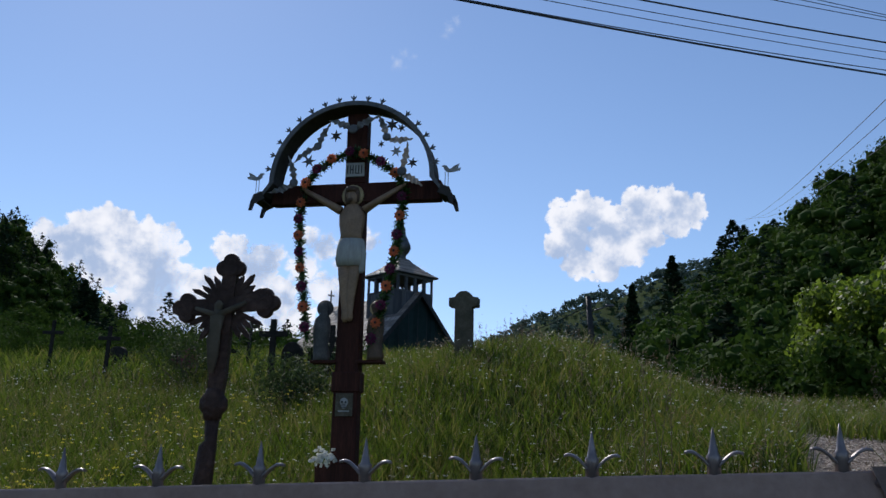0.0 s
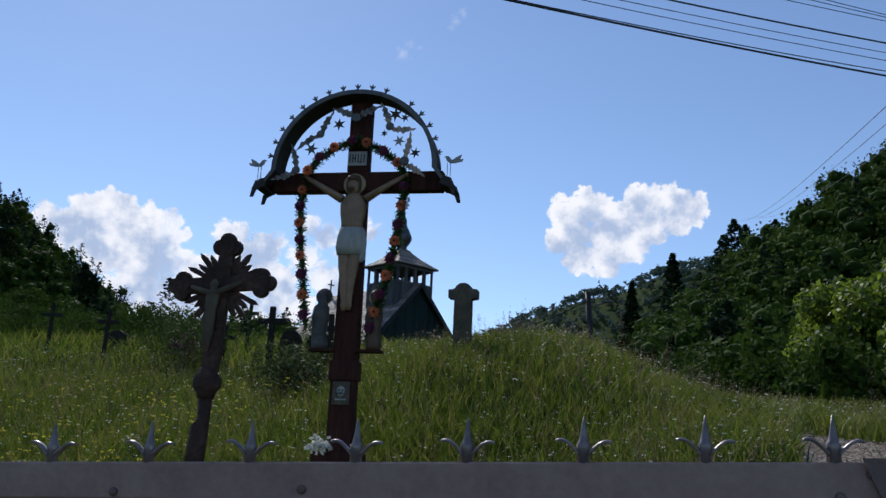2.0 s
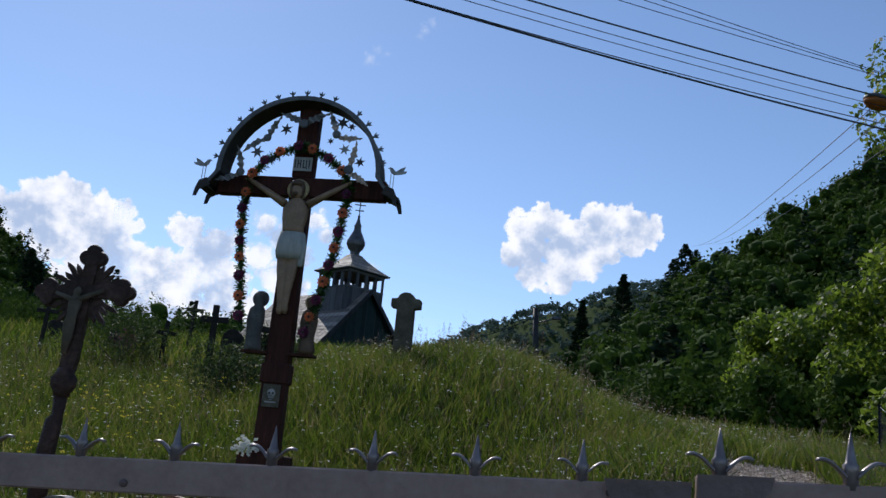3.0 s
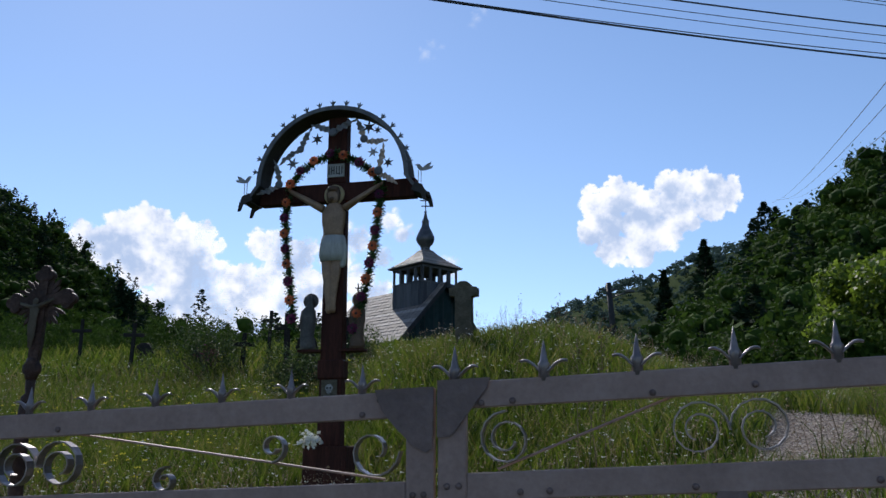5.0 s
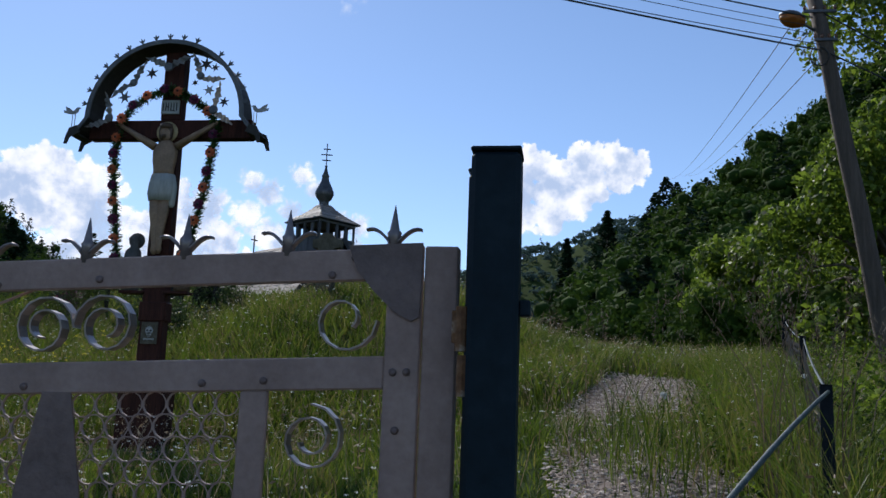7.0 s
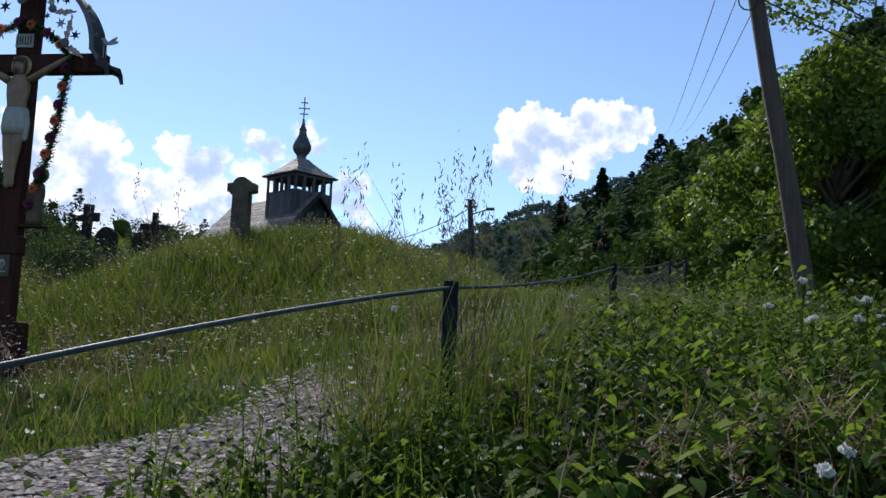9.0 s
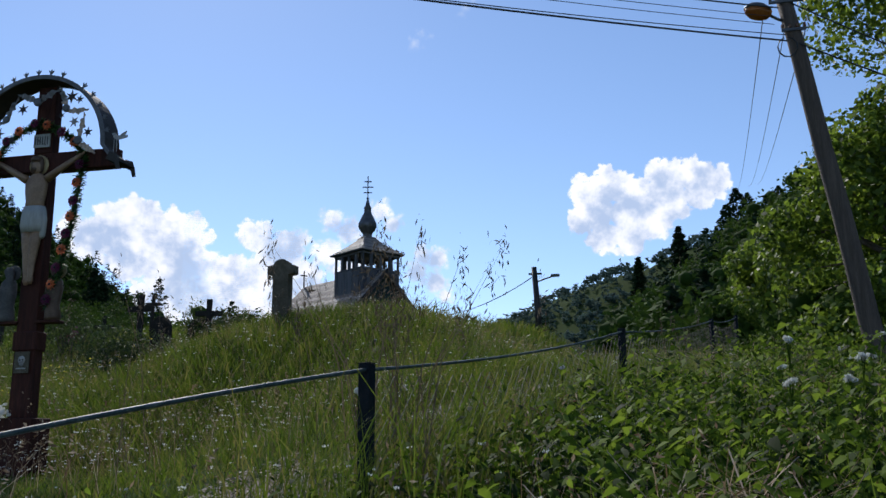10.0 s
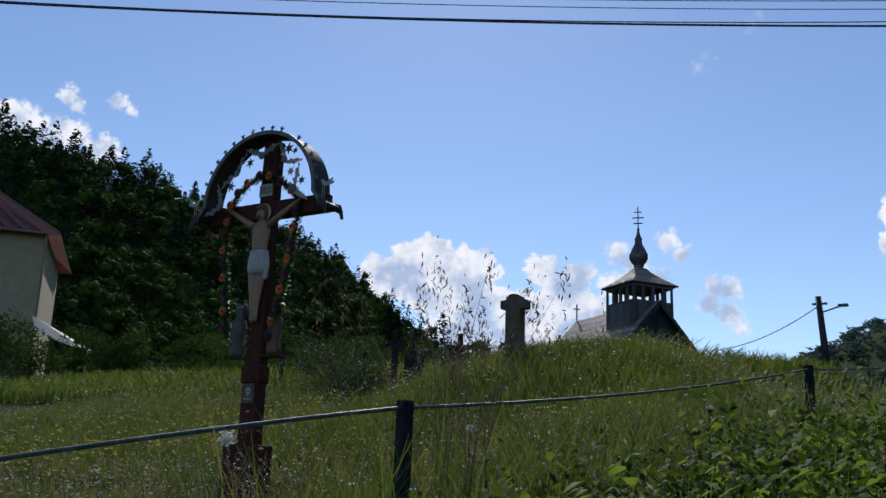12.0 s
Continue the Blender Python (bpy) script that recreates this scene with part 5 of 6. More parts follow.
def cloud(cx, cz, w, h, puffs, seed, label, edge=0.3, wisp=1.0, gain=1.0):
    """cx, cz: degrees right of +y and above the horizon; puffs: x, z, radius in degrees from there."""
    D = 3000.0
    r = np.random.default_rng(int(seed * 10))
    nu, nv = 200, 130
    u, v = np.meshgrid(np.linspace(-w / 2, w / 2, nu), np.linspace(-h / 2, h / 2, nv))
    az, el = np.radians(cx + u), np.radians(cz + v)
    X, Y, Z = D * np.sin(az) * np.cos(el), D * np.cos(az) * np.cos(el), D * np.sin(el)
    # each rounded head carries smaller and smaller heads round its rim
    heads = [(px, pz, pr * 0.98, 1.0) for px, pz, pr in puffs]
    for level, (count, lo, hi) in enumerate(((8, 0.25, 0.45), (4, 0.3, 0.5))):
        for px, pz, pr, lv in list(heads):
            if lv == 1.0 - 0.3 * level:
                for _ in range(count):
                    a = r.normal(math.pi / 2, 1.5)
                    heads.append((px + math.cos(a) * pr * 0.9, pz + math.sin(a) * pr * 0.85, pr * (lo + (hi - lo) * r.random()), 1.0 - 0.3 * (level + 1)))
    cover = np.full(u.shape, -3.0)
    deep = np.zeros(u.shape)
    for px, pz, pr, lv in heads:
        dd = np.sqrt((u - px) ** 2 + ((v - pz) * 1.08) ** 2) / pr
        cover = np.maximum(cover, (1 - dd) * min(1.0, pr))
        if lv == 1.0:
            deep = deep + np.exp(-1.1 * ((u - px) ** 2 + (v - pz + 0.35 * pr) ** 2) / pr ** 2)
    # painted shade: grey grows where heads are thick, set towards their lower part
    body_shade = 0.3 + 0.62 * (1 - np.exp(-0.55 * deep))
    edge_fade = np.minimum(1, 8 * np.minimum(0.5 - np.abs(u / w), 0.5 - np.abs(v / h)))
    cover = np.clip(cover * 1.5, -1, 1) * gain - (1 - edge_fade) * 1.5
    ids = np.arange(nu * nv).reshape(nv, nu)
    q = np.stack([ids[:-1, :-1], ids[:-1, 1:], ids[1:, 1:], ids[1:, :-1]], -1).reshape(-1, 4)
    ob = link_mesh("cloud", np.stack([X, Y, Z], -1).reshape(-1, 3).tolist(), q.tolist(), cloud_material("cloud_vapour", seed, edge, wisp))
    for nm, val in (("vapour_cover", cover), ("vapour_shade", body_shade)):
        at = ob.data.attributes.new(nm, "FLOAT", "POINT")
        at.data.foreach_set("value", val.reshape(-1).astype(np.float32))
    ob.visible_shadow = False
    return tagged(ob, label, "cloud", "clouds", "structure")


# ---- vegetation ----
rng = np.random.default_rng(11)


def cards(centers, size, flat=0.0, aspect=0.6, seed=0, quad=True, up=0.0):
    """Leaf quads at the given centres with random turns, as vertex and face arrays."""
    r = np.random.default_rng(seed)
    n = len(centers)
    a = r.normal(size=(n, 3))
    a[:, 2] = a[:, 2] * (1 - flat) + up
    a /= np.linalg.norm(a, axis=1)[:, None] + 1e-9
    b = r.normal(size=(n, 3))
    b -= a * (a * b).sum(1)[:, None]
    b /= np.linalg.norm(b, axis=1)[:, None] + 1e-9
    s = (size * (0.6 + 0.8 * r.random(n)))[:, None]
    v = np.stack([centers - a * s, centers + b * s * aspect, centers + a * s, centers - b * s * aspect], 1)
    f = np.arange(n * 4).reshape(n, 4)
    return v.reshape(-1, 3), f


def mesh_np(name, v, f, material, parent=None, label="", smooth=False):
    me = bpy.data.meshes.new(name)
    v = np.asarray(v, np.float32)
    f = np.asarray(f, np.int32)
    k = f.shape[1]
    me.vertices.add(len(v))
    me.vertices.foreach_set("co", v.reshape(-1))
    me.loops.add(f.size)
    me.loops.foreach_set("vertex_index", f.reshape(-1))
    me.polygons.add(len(f))
    me.polygons.foreach_set("loop_start", np.arange(len(f), dtype=np.int32) * k)
    if smooth:
        me.polygons.foreach_set("use_smooth", np.ones(len(f), bool))
    me.update(calc_edges=True)
    me.validate()
    me.materials.append(material)
    ob = new(name, me)
    if parent is not None:
        ob.parent = parent
    if label:
        ob["label"] = label
    return ob


def join(chunks):
    vs, fs, o = [], [], 0
    for v, f in chunks:
        vs.append(v)
        fs.append(f + o)
        o += len(v)
    return np.concatenate(vs), np.concatenate(fs)


def path_x(y):
    return np.interp(y, [2.2, 3.2, 4, 4.7, 5.6, 6.4, 8, 10, 12, 30], [3.52, 3.9, 4.28, 4.48, 4.58, 4.6, 4.6, 4.75, 5.05, 7.5])


def blades(x, y, h, w, lean, seed):
    """Bent tapering grass blades, two quads each."""
    r = np.random.default_rng(seed)
    n = len(x)
    z = ground_height(x, y) - 0.02
    a = r.random(n) * 6.283
    dx, dy = np.cos(a), np.sin(a)
    b = r.random(n) * 6.283
    bx, by = np.cos(b) * lean * h, np.sin(b) * lean * h
    P = np.stack([x, y, z], -1)
    U = np.stack([dx * w, dy * w, np.zeros(n)], -1)
    m = P + np.stack([bx * 0.3, by * 0.3, h * 0.55], -1)
    t = P + np.stack([bx, by, h * (1 - 0.25 * lean)], -1)
    v = np.stack([P - U, P + U, m + U * 0.75, m - U * 0.75, t + U * 0.12, t - U * 0.12], 1).reshape(-1, 3)
    i = np.arange(n)[:, None] * 6
    f = np.concatenate([i + np.array([0, 1, 2, 3]), i + np.array([3, 2, 4, 5])])
    return v, f


def scatter(n, x0, x1, y0, y1, power=1.0, keep=None, seed=0):
    r = np.random.default_rng(seed)
    y = y0 + (y1 - y0) * r.random(n) ** power
    x = x0 + (x1 - x0) * r.random(n)
    k = np.abs(x - path_x(y)) > 0.42 + 0.16 * r.random(n) + 0.14 * smooth01(5, 6.5, y)
    k |= (y > 13.0 + 1.8 * r.random(n)) | ((y > 5.0 + 0.7 * r.random(n)) & (y < 8.4 + 0.6 * r.random(n)))
    bank = 1.9 + 0.22 * np.clip(x - 4.2, 0, 30)
    k &= y > bank
    if keep is not None:
        k &= keep(x, y, r)
    return x[k], y[k], r


ch_list = []
x, y, r = scatter(90000, -7, 6.2, 2.5, 12, 1.0, lambda x, y, r: (x > -1.5 - 0.55 * y) & ((x < 4.6) | (y > 5.1)), 1)
clump = 0.5 + 0.5 * np.sin(x * 1.9 + 2 * np.sin(y * 0.8)) * np.cos(y * 1.6 + x * 0.4)
ch_list.append(blades(x, y, (0.10 + 0.16 * clump + 0.16 * r.random(len(x)) ** 1.5) * (0.75 + 0.5 * smooth01(9.5, 11.5, y)) * (1 - 0.55 * smooth01(2.0, 3.1, x) * (1 - smooth01(6.0, 7.6, y))), 0.0035 + 0.003 * r.random(len(x)), 0.25 + 0.4 * r.random(len(x)), 2))
x, y, r = scatter(110000, -13, 7.5, 10, 19, 1.0, None, 3)
ch_list.append(blades(x, y, 0.16 + 0.3 * r.random(len(x)) ** 1.5, 0.006 + 0.006 * r.random(len(x)), 0.25 + 0.4 * r.random(len(x)), 4))
x, y, r = scatter(38000, -26, 12, 19, 42, 1.3, None, 5)
ch_list.append(blades(x, y, 0.3 + 0.4 * r.random(len(x)), 0.015 + 0.012 * r.random(len(x)), 0.3 + 0.4 * r.random(len(x)), 6))
x, y, r = scatter(17000, 4.4, 13, 3.2, 16, 1.2, None, 7)
ch_list.append(blades(x, y, (0.12 + 0.3 * r.random(len(x)) ** 1.5) * (0.7 + 0.9 * smooth01(5, 9, y)), 0.0025 + 0.003 * r.random(len(x)), 0.3 + 0.5 * r.random(len(x)), 8))
x, y, r = scatter(24000, 4.2, 7.2, 4.2, 14, 1.4, lambda x, y, r: (x > path_x(y) + 0.42) & (x < np.interp(y, [4.0, 8.7, 14], [5.05, 6.1, 7.2])), 9)
ch_list.append(blades(x, y, 0.25 + 0.45 * r.random(len(x)), 0.002 + 0.0022 * r.random(len(x)), 0.25 + 0.4 * r.random(len(x)), 10))
x, y, r = scatter(9000, 3.0, 7.2, 9.4, 14, 1.0, None, 12)
ch_list.append(blades(x, y, 0.25 + 0.3 * r.random(len(x)), 0.006 + 0.004 * r.random(len(x)), 0.25 + 0.4 * r.random(len(x)), 13))
x, y, r = scatter(330, 4.3, 5.6, 4.2, 7.0, 1.0, None, 14)
ch_list.append(blades(x, y, 0.4 + 0.5 * r.random(len(x)), np.full(len(x), 0.0035), 0.15 + 0.3 * r.random(len(x)), 15))
v, f = join(ch_list)
tagged(mesh_np("meadow_grass", v, f, M_GRASS), "tall green summer meadow grass", "grass", kind="stuff")

# seed heads and dry stalks
x, y, r = scatter(7600, -12, 8, 2.8, 20, 0.8, None, 21)
v1 = blades(x, y, 0.32 + 0.3 * r.random(len(x)), np.full(len(x), 0.0022), 0.25 + 0.3 * r.random(len(x)), 22)
tops = v1[0].reshape(-1, 6, 3)[:, 4]
seeds = (tops[:, None] + r.normal(size=(len(tops), 7, 3)) * np.array([0.012, 0.012, 0.045])).reshape(-1, 3)
v, f = join([v1, cards(seeds, np.full(len(seeds), 0.012), 0, 0.3, 23)])
tagged(mesh_np("seeding_grass", v, f, M_DRY), "straw-coloured grass stalks with seed heads", "grass", kind="stuff")


def tall_stalks(px, py, n, hmin, hmax, seed):
    """A tuft of high bleached grass stalks with loose panicles."""
    r = np.random.default_rng(seed)
    x, y = px + r.normal(size=n) * 0.11, py + r.normal(size=n) * 0.11
    h = hmin + (hmax - hmin) * r.random(n)
    st = blades(x, y, h, np.full(n, 0.0036), 0.12 + 0.28 * r.random(n), seed + 1)
    tops = st[0].reshape(-1, 6, 3)[:, 4]
    pk = (tops[:, None] + r.normal(size=(n, 36, 3)) * np.array([0.014, 0.014, 0.07]) - np.array([0, 0, 0.06])).reshape(-1, 3)
    base = np.array([px, py, z_at(px, py)])
    t = thing("tall_grass_tuft", *base, 0, "tuft of tall brown grass with feathery seed heads", "grass", "tall grass tufts")
    sv = st[0].reshape(n, 6, 3) - base
    hv = cards(pk, np.full(len(pk), 0.015), 0, 0.2, seed + 2, up=2.0)[0].reshape(n, -1, 3) - base
    for i in range(n):
        one = mesh_np("stalk", sv[i], [(0, 1, 2, 3), (3, 2, 4, 5)], M_PANICLE, t)
        mesh_np("seed_head", hv[i], np.arange(len(hv[i])).reshape(-1, 4), M_PANICLE, one, "feathery brown seed head")


tall_stalks(5.15, 5.4, 26, 0.85, 1.36, 31)
tall_stalks(2.8, 7.2, 6, 1.15, 1.55, 32)
tall_stalks(4.37, 6.6, 8, 0.8, 1.2, 33)
tall_stalks(0.9, 15.2, 12, 0.5, 0.9, 35)
tall_stalks(6.3, 9.8, 6, 0.7, 1.0, 36)


def flowers(n, x0, x1, y0, y1, hmin, hmax, size, material, name, label, seed, keep=None):
    x, y, r = scatter(n, x0, x1, y0, y1, 1.0, keep, seed)
    z = ground_height(x, y) + hmin + (hmax - hmin) * r.random(len(x))
    c = np.stack([x, y, z], -1)
    k = 6
    d = r.normal(size=(len(c), k, 3)) * np.array([1, 1, 0.25]) * size
    v1 = cards((c[:, None] + d).reshape(-1, 3), np.full(len(c) * k, size * 0.55), 0, 0.8, seed + 1, up=2.5)
    tagged(mesh_np(name, v1[0], v1[1], material), label, "flowers", kind="stuff")


flowers(2600, -9, 6, 2.8, 12, 0.15, 0.42, 0.0068, M_WHITE_FLOWER, "white_meadow_flowers", "tiny white meadow flowers among the grass", 41)
flowers(2600, -14, 7, 9, 22, 0.2, 0.5, 0.011, M_WHITE_FLOWER, "white_meadow_flowers", "tiny white meadow flowers among the grass", 43)
flowers(260, -7, -1.5, 8, 15, 0.35, 0.6, 0.016, M_YELLOW_FLOWER, "yellow_meadow_flowers", "patch of small yellow meadow flowers", 45)


# weeds beside the fence
def weeds(n, x0, x1, y0, y1, hmin, hmax, leaf, seed, keep=None):
    x, y, r = scatter(n, x0, x1, y0, y1, 1.0, keep, seed)
    z = ground_height(x, y)
    h = hmin + (hmax - hmin) * r.random(len(x))
    lx, ly = r.normal(size=len(x)) * 0.12, r.normal(size=len(x)) * 0.12
    k = 18
    f = (np.arange(k) + 1) / k
    ang = np.arange(k) * 1.57 + r.random(len(x))[:, None] * 6
    rad = leaf * (1.25 - 0.75 * f)[None] * (0.7 + 0.6 * r.random((len(x), k)))
    c = np.stack([x[:, None] + lx[:, None] * f + np.cos(ang) * rad, y[:, None] + ly[:, None] * f + np.sin(ang) * rad, z[:, None] + h[:, None] * f - 0.3 * rad], -1)
    st = np.stack([x[:, None] + lx[:, None] * f, y[:, None] + ly[:, None] * f, z[:, None] + h[:, None] * f], -1)
    d = c - st
    d /= np.linalg.norm(d, axis=-1)[..., None] + 1e-9
    side = np.cross(d, np.array([0, 0, 1.0]))
    side += r.normal(size=side.shape) * 0.35
    side /= np.linalg.norm(side, axis=-1)[..., None] + 1e-9
    L = rad[..., None] * 1.3
    droop = np.array([0, 0, 1.0]) * L
    v = np.stack([st + d * L * 0.1, st + d * L * 0.35 + side * L * 0.27 + droop * 0.05, st + d * L * 0.7 + side * L * 0.2 - droop * 0.04, st + d * L * 1.05 - droop * 0.22,
                  st + d * L * 0.7 - side * L * 0.2 - droop * 0.04, st + d * L * 0.35 - side * L * 0.27 + droop * 0.05], 2).reshape(-1, 3)
    i6 = np.arange(len(v)).reshape(-1, 6)
    fc = np.concatenate([i6[:, [0, 1, 2, 5]], i6[:, [5, 2, 3, 4]]])
    stems = blades(x, y, h, np.full(len(x), 0.0035), 0.1 + 0 * x, seed + 3)
    return join([(v, fc), stems])


right_side = lambda x, y, r: ((x > 6.0) | (y > 5.3) | (r.random(len(x)) < 0.45)) & (x > np.interp(y, [2, 5, 8.7, 13.4], [4.25, 5.25, 6.1, 7.0]) + 0.35 * r.random(len(x)) - 0.1)
ws = [weeds(1300, 4.5, 11, 3.4, 7, 0.12, 0.35, 0.03, 51, right_side), weeds(1100, 5.7, 11, 3.9, 8.5, 0.22, 0.55, 0.072, 57, right_side), weeds(110, 5.3, 8, 3.3, 5.5, 0.12, 0.3, 0.11, 58, right_side), weeds(1700, 5.5, 14, 6, 16, 0.3, 0.8, 0.072, 52, right_side), weeds(300, 4.6, 5.3, 3.2, 5.0, 0.12, 0.42, 0.035, 53, lambda x, y, r: x > path_x(y) + 0.5), weeds(420, 5.2, 8.5, 3.4, 6.5, 0.2, 0.45, 0.065, 59, right_side), weeds(700, 5.3, 9.5, 4.5, 9.0, 0.3, 0.6, 0.055, 54, right_side),
      weeds(160, 4.9, 6.6, 5.3, 10, 0.2, 0.5, 0.045, 55)]
v, f = join(ws)
tagged(mesh_np("nettle_thicket", v, f, M_WEED), "dense green nettles and broad-leaved weeds by the fence", "weeds", kind="stuff")

# cow parsley
def umbel(x, y, h, s, seed):
    r = np.random.default_rng(seed)
    z = z_at(x, y)
    p = thing("cow_parsley", x, y, z, 0, "white-flowered cow parsley standing among weeds", "flower", "cow parsley plants")
    stem, heads = bmesh.new(), []
    add_tube(stem, [(0, 0, 0), (0.02, 0.01, h * 0.6), (0.03, 0, h * 0.85)], [0.005, 0.004, 0.003], 5)
    for i in range(5):
        a = i * 1.26 + r.random()
        c = np.array([0.03 + math.cos(a) * s * 1.1, math.sin(a) * s * 1.1, h * (0.96 + 0.04 * r.random())])
        add_tube(stem, [(0.03, 0, h * 0.8), tuple(c)], 0.002, 4)
        d = r.normal(size=(90, 3)) * np.array([s * 0.42, s * 0.42, 0.004])
        heads.append(cards(c + d, np.full(90, 0.0042), 0, 0.9, seed * 7 + i, up=3))
    part("stem", stem, M_WEED, p)
    for v, f in heads:
        mesh_np("flower_head", v, f, M_WHITE_FLOWER, p, "flat white flower head")


r = random.Random(8)
for i in range(14):
    y = 5.8 + 5.5 * r.random()
    x = 5.95 + (0.14 + 0.15 * r.random()) * (y - 1.5)
    umbel(x, y, 0.42 + 0.3 * r.random(), 0.009 + 0.007 * r.random(), 60 + i)
for i, (x, y, h) in enumerate(((6.18, 3.55, 0.4), (6.27, 3.7, 0.38), (6.36, 3.58, 0.34), (6.45, 3.85, 0.42), (6.4, 3.45, 0.3), (5.6, 7.4, 0.55), (4.6, 6.4, 0.5))):
    umbel(x, y, h, 0.0095, 110 + i)

# heap of dry cut stalks
x0, y0 = 6.35, 4.35
n = 1500
r2 = np.random.default_rng(71)
xx, yy = x0 + r2.normal(size=n) * 0.45, y0 + r2.normal(size=n) * 0.3
zz = ground_height(xx, yy) + 0.05 + 0.28 * np.exp(-((xx - x0) ** 2 + (yy - y0) ** 2) / 0.25) * r2.random(n)
aa = r2.normal(size=(n, 3)) * np.array([1, 1, 0.35])
aa /= np.linalg.norm(aa, axis=1)[:, None]
ll = (0.08 + 0.2 * r2.random(n))[:, None]
side = np.cross(aa, np.array([0, 0, 1.0])) * 0.003
c = np.stack([xx, yy, zz], -1)
v = np.stack([c - aa * ll - side, c - aa * ll + side, c + aa * ll + side, c + aa * ll - side], 1).reshape(-1, 3)
tagged(mesh_np("dry_stalk_heap", v, np.arange(n * 4).reshape(-1, 4), M_DRY), "heap of dry brown cut stalks in the weeds", "dry stalks", kind="stuff")


# ---- trees ----
def crown_points(n, puffs, r, inner=0.55):
    """Points near the surface of overlapping clumps (x, y, z, rx, rz), and the outward direction at each."""
    puffs = np.array(puffs, float)
    w = puffs[:, 3] ** 2
    k = r.choice(len(puffs), n, p=w / w.sum())
    d = r.normal(size=(n, 3))
    d /= np.linalg.norm(d, axis=1)[:, None]
    q = (inner + (1.05 - inner) * r.random(n) ** 0.6)[:, None]
    return puffs[k, :3] + d * q * np.stack([puffs[k, 3], puffs[k, 3], puffs[k, 4]], -1), d


def clump_cards(c, d, size, aspect, seed, loose=0.55):
    """Leaf sprays whose faces turn roughly outward from their clump."""
    r = np.random.default_rng(seed)
    nrm = d + loose * r.normal(size=d.shape) + np.array([0, 0, 0.25])
    nrm /= np.linalg.norm(nrm, axis=1)[:, None] + 1e-9
    a = np.cross(nrm, r.normal(size=d.shape))
    a /= np.linalg.norm(a, axis=1)[:, None] + 1e-9
    b = np.cross(nrm, a)
    s = (size * (0.55 + 0.9 * r.random(len(c))))[:, None]
    v = np.stack([c - a * s, c + b * s * aspect - a * s * 0.2 * r.random((len(c), 1)), c + a * s, c - b * s * aspect + a * s * 0.2 * r.random((len(c), 1))], 1)
    return v.reshape(-1, 3), np.arange(len(c) * 4).reshape(-1, 4)


def broad_tree(name, x, y, height, crown_lo, radius, n_puffs, n_leaves, leaf, seed, label, lean=(0, 0)):
    r = np.random.default_rng(seed)
    z = z_at(x, y) - 0.2
    t = thing(name, x, y, z, 0, label, "tree")
    bm = bmesh.new()
    top = height * 0.75
    add_tube(bm, [(lean[0] * f * f, lean[1] * f * f, top * f) for f in np.linspace(0, 1, 7)], [0.02 * height * (1.15 - f) + 0.02 for f in np.linspace(0, 1, 7)], 10)
    part("trunk", bm, M_BARK, t, smooth=True)
    puffs = []
    for i in range(n_puffs):
        f = r.random()
        zz = crown_lo + (height - crown_lo) * f
        rr = radius * (0.35 + 0.65 * math.sin(math.pi * min(1, 0.18 + 0.8 * f))) * (0.45 + 0.55 * r.random())
        a = r.random() * 6.283
        s = radius * (0.22 + 0.2 * r.random())
        puffs.append((lean[0] + rr * math.cos(a), lean[1] + rr * math.sin(a), zz, s, s * 0.75))
    for i, p in enumerate(puffs):
        f = 0.3 + 0.6 * (p[2] / height) * 0.9
        st = Vector((lean[0] * f * f, lean[1] * f * f, top * min(f, 0.95)))
        bm = bmesh.new()
        e = Vector(p[:3])
        add_tube(bm, [st, st.lerp(e, 0.5) + Vector((0, 0, 0.1 * radius)), e], [0.05 * radius * 0.35 + 0.012, 0.02 * radius * 0.5 + 0.01, 0.008], 6)
        part("limb", bm, M_BARK, t, smooth=True)
    v, f = clump_cards(*crown_points(n_leaves, puffs, r), np.full(n_leaves, leaf), 0.62, seed + 1, 0.8)
    mesh_np("crown", v, f, M_LEAF, t, "fresh green leafy crown")
    return t


broad_tree("broadleaf_tree", 12.0, 24.5, 6.9, 0.5, 3.2, 52, 36000, 0.085, 81, "bushy green broadleaf tree behind the utility pole")
broad_tree("broadleaf_tree", 16.8, 24.0, 17.0, 9.6, 4.6, 48, 42000, 0.08, 82, "tall leafy tree overhanging the utility pole", (-2.4, 0))
broad_tree("broadleaf_tree", 16.5, 28.0, 7.5, 0.6, 4.5, 44, 30000, 0.10, 83, "dense green broadleaf tree at the wood's edge")
broad_tree("broadleaf_tree", 11.0, 36.0, 4.6, 0.4, 3.2, 36, 24000, 0.10, 84, "dense young broadleaf tree at the wood's edge")
broad_tree("broadleaf_tree", 14.2, 20.5, 3.6, 0.3, 2.6, 30, 24000, 0.075, 85, "leafy shrub in shade beside the pole")


# juniper-like bush among the graves
def bush(x, y, rx, h, seed, label, material, leaf=0.034):
    r = np.random.default_rng(seed)
    b = thing("bush", x, y, z_at(x, y) - 0.05, 0, label, "bush")
    puffs = [(r.normal() * rx * 0.5, r.normal() * rx * 0.4, h * (0.25 + 0.6 * r.random()), rx * 0.42, h * 0.3) for _ in range(14)]
    v, f = cards(crown_points(5200, puffs, r)[0], np.full(5200, leaf), 0, 0.35, seed + 1, up=0.5)
    mesh_np("foliage", v, f, material, b)
    bm = bmesh.new()
    for i in range(5):
        add_tube(bm, [(0, 0, 0), (puffs[i][0] * 0.6, puffs[i][1] * 0.6, puffs[i][2])], [0.03, 0.012], 6)
    part("stem", bm, M_BARK, b)


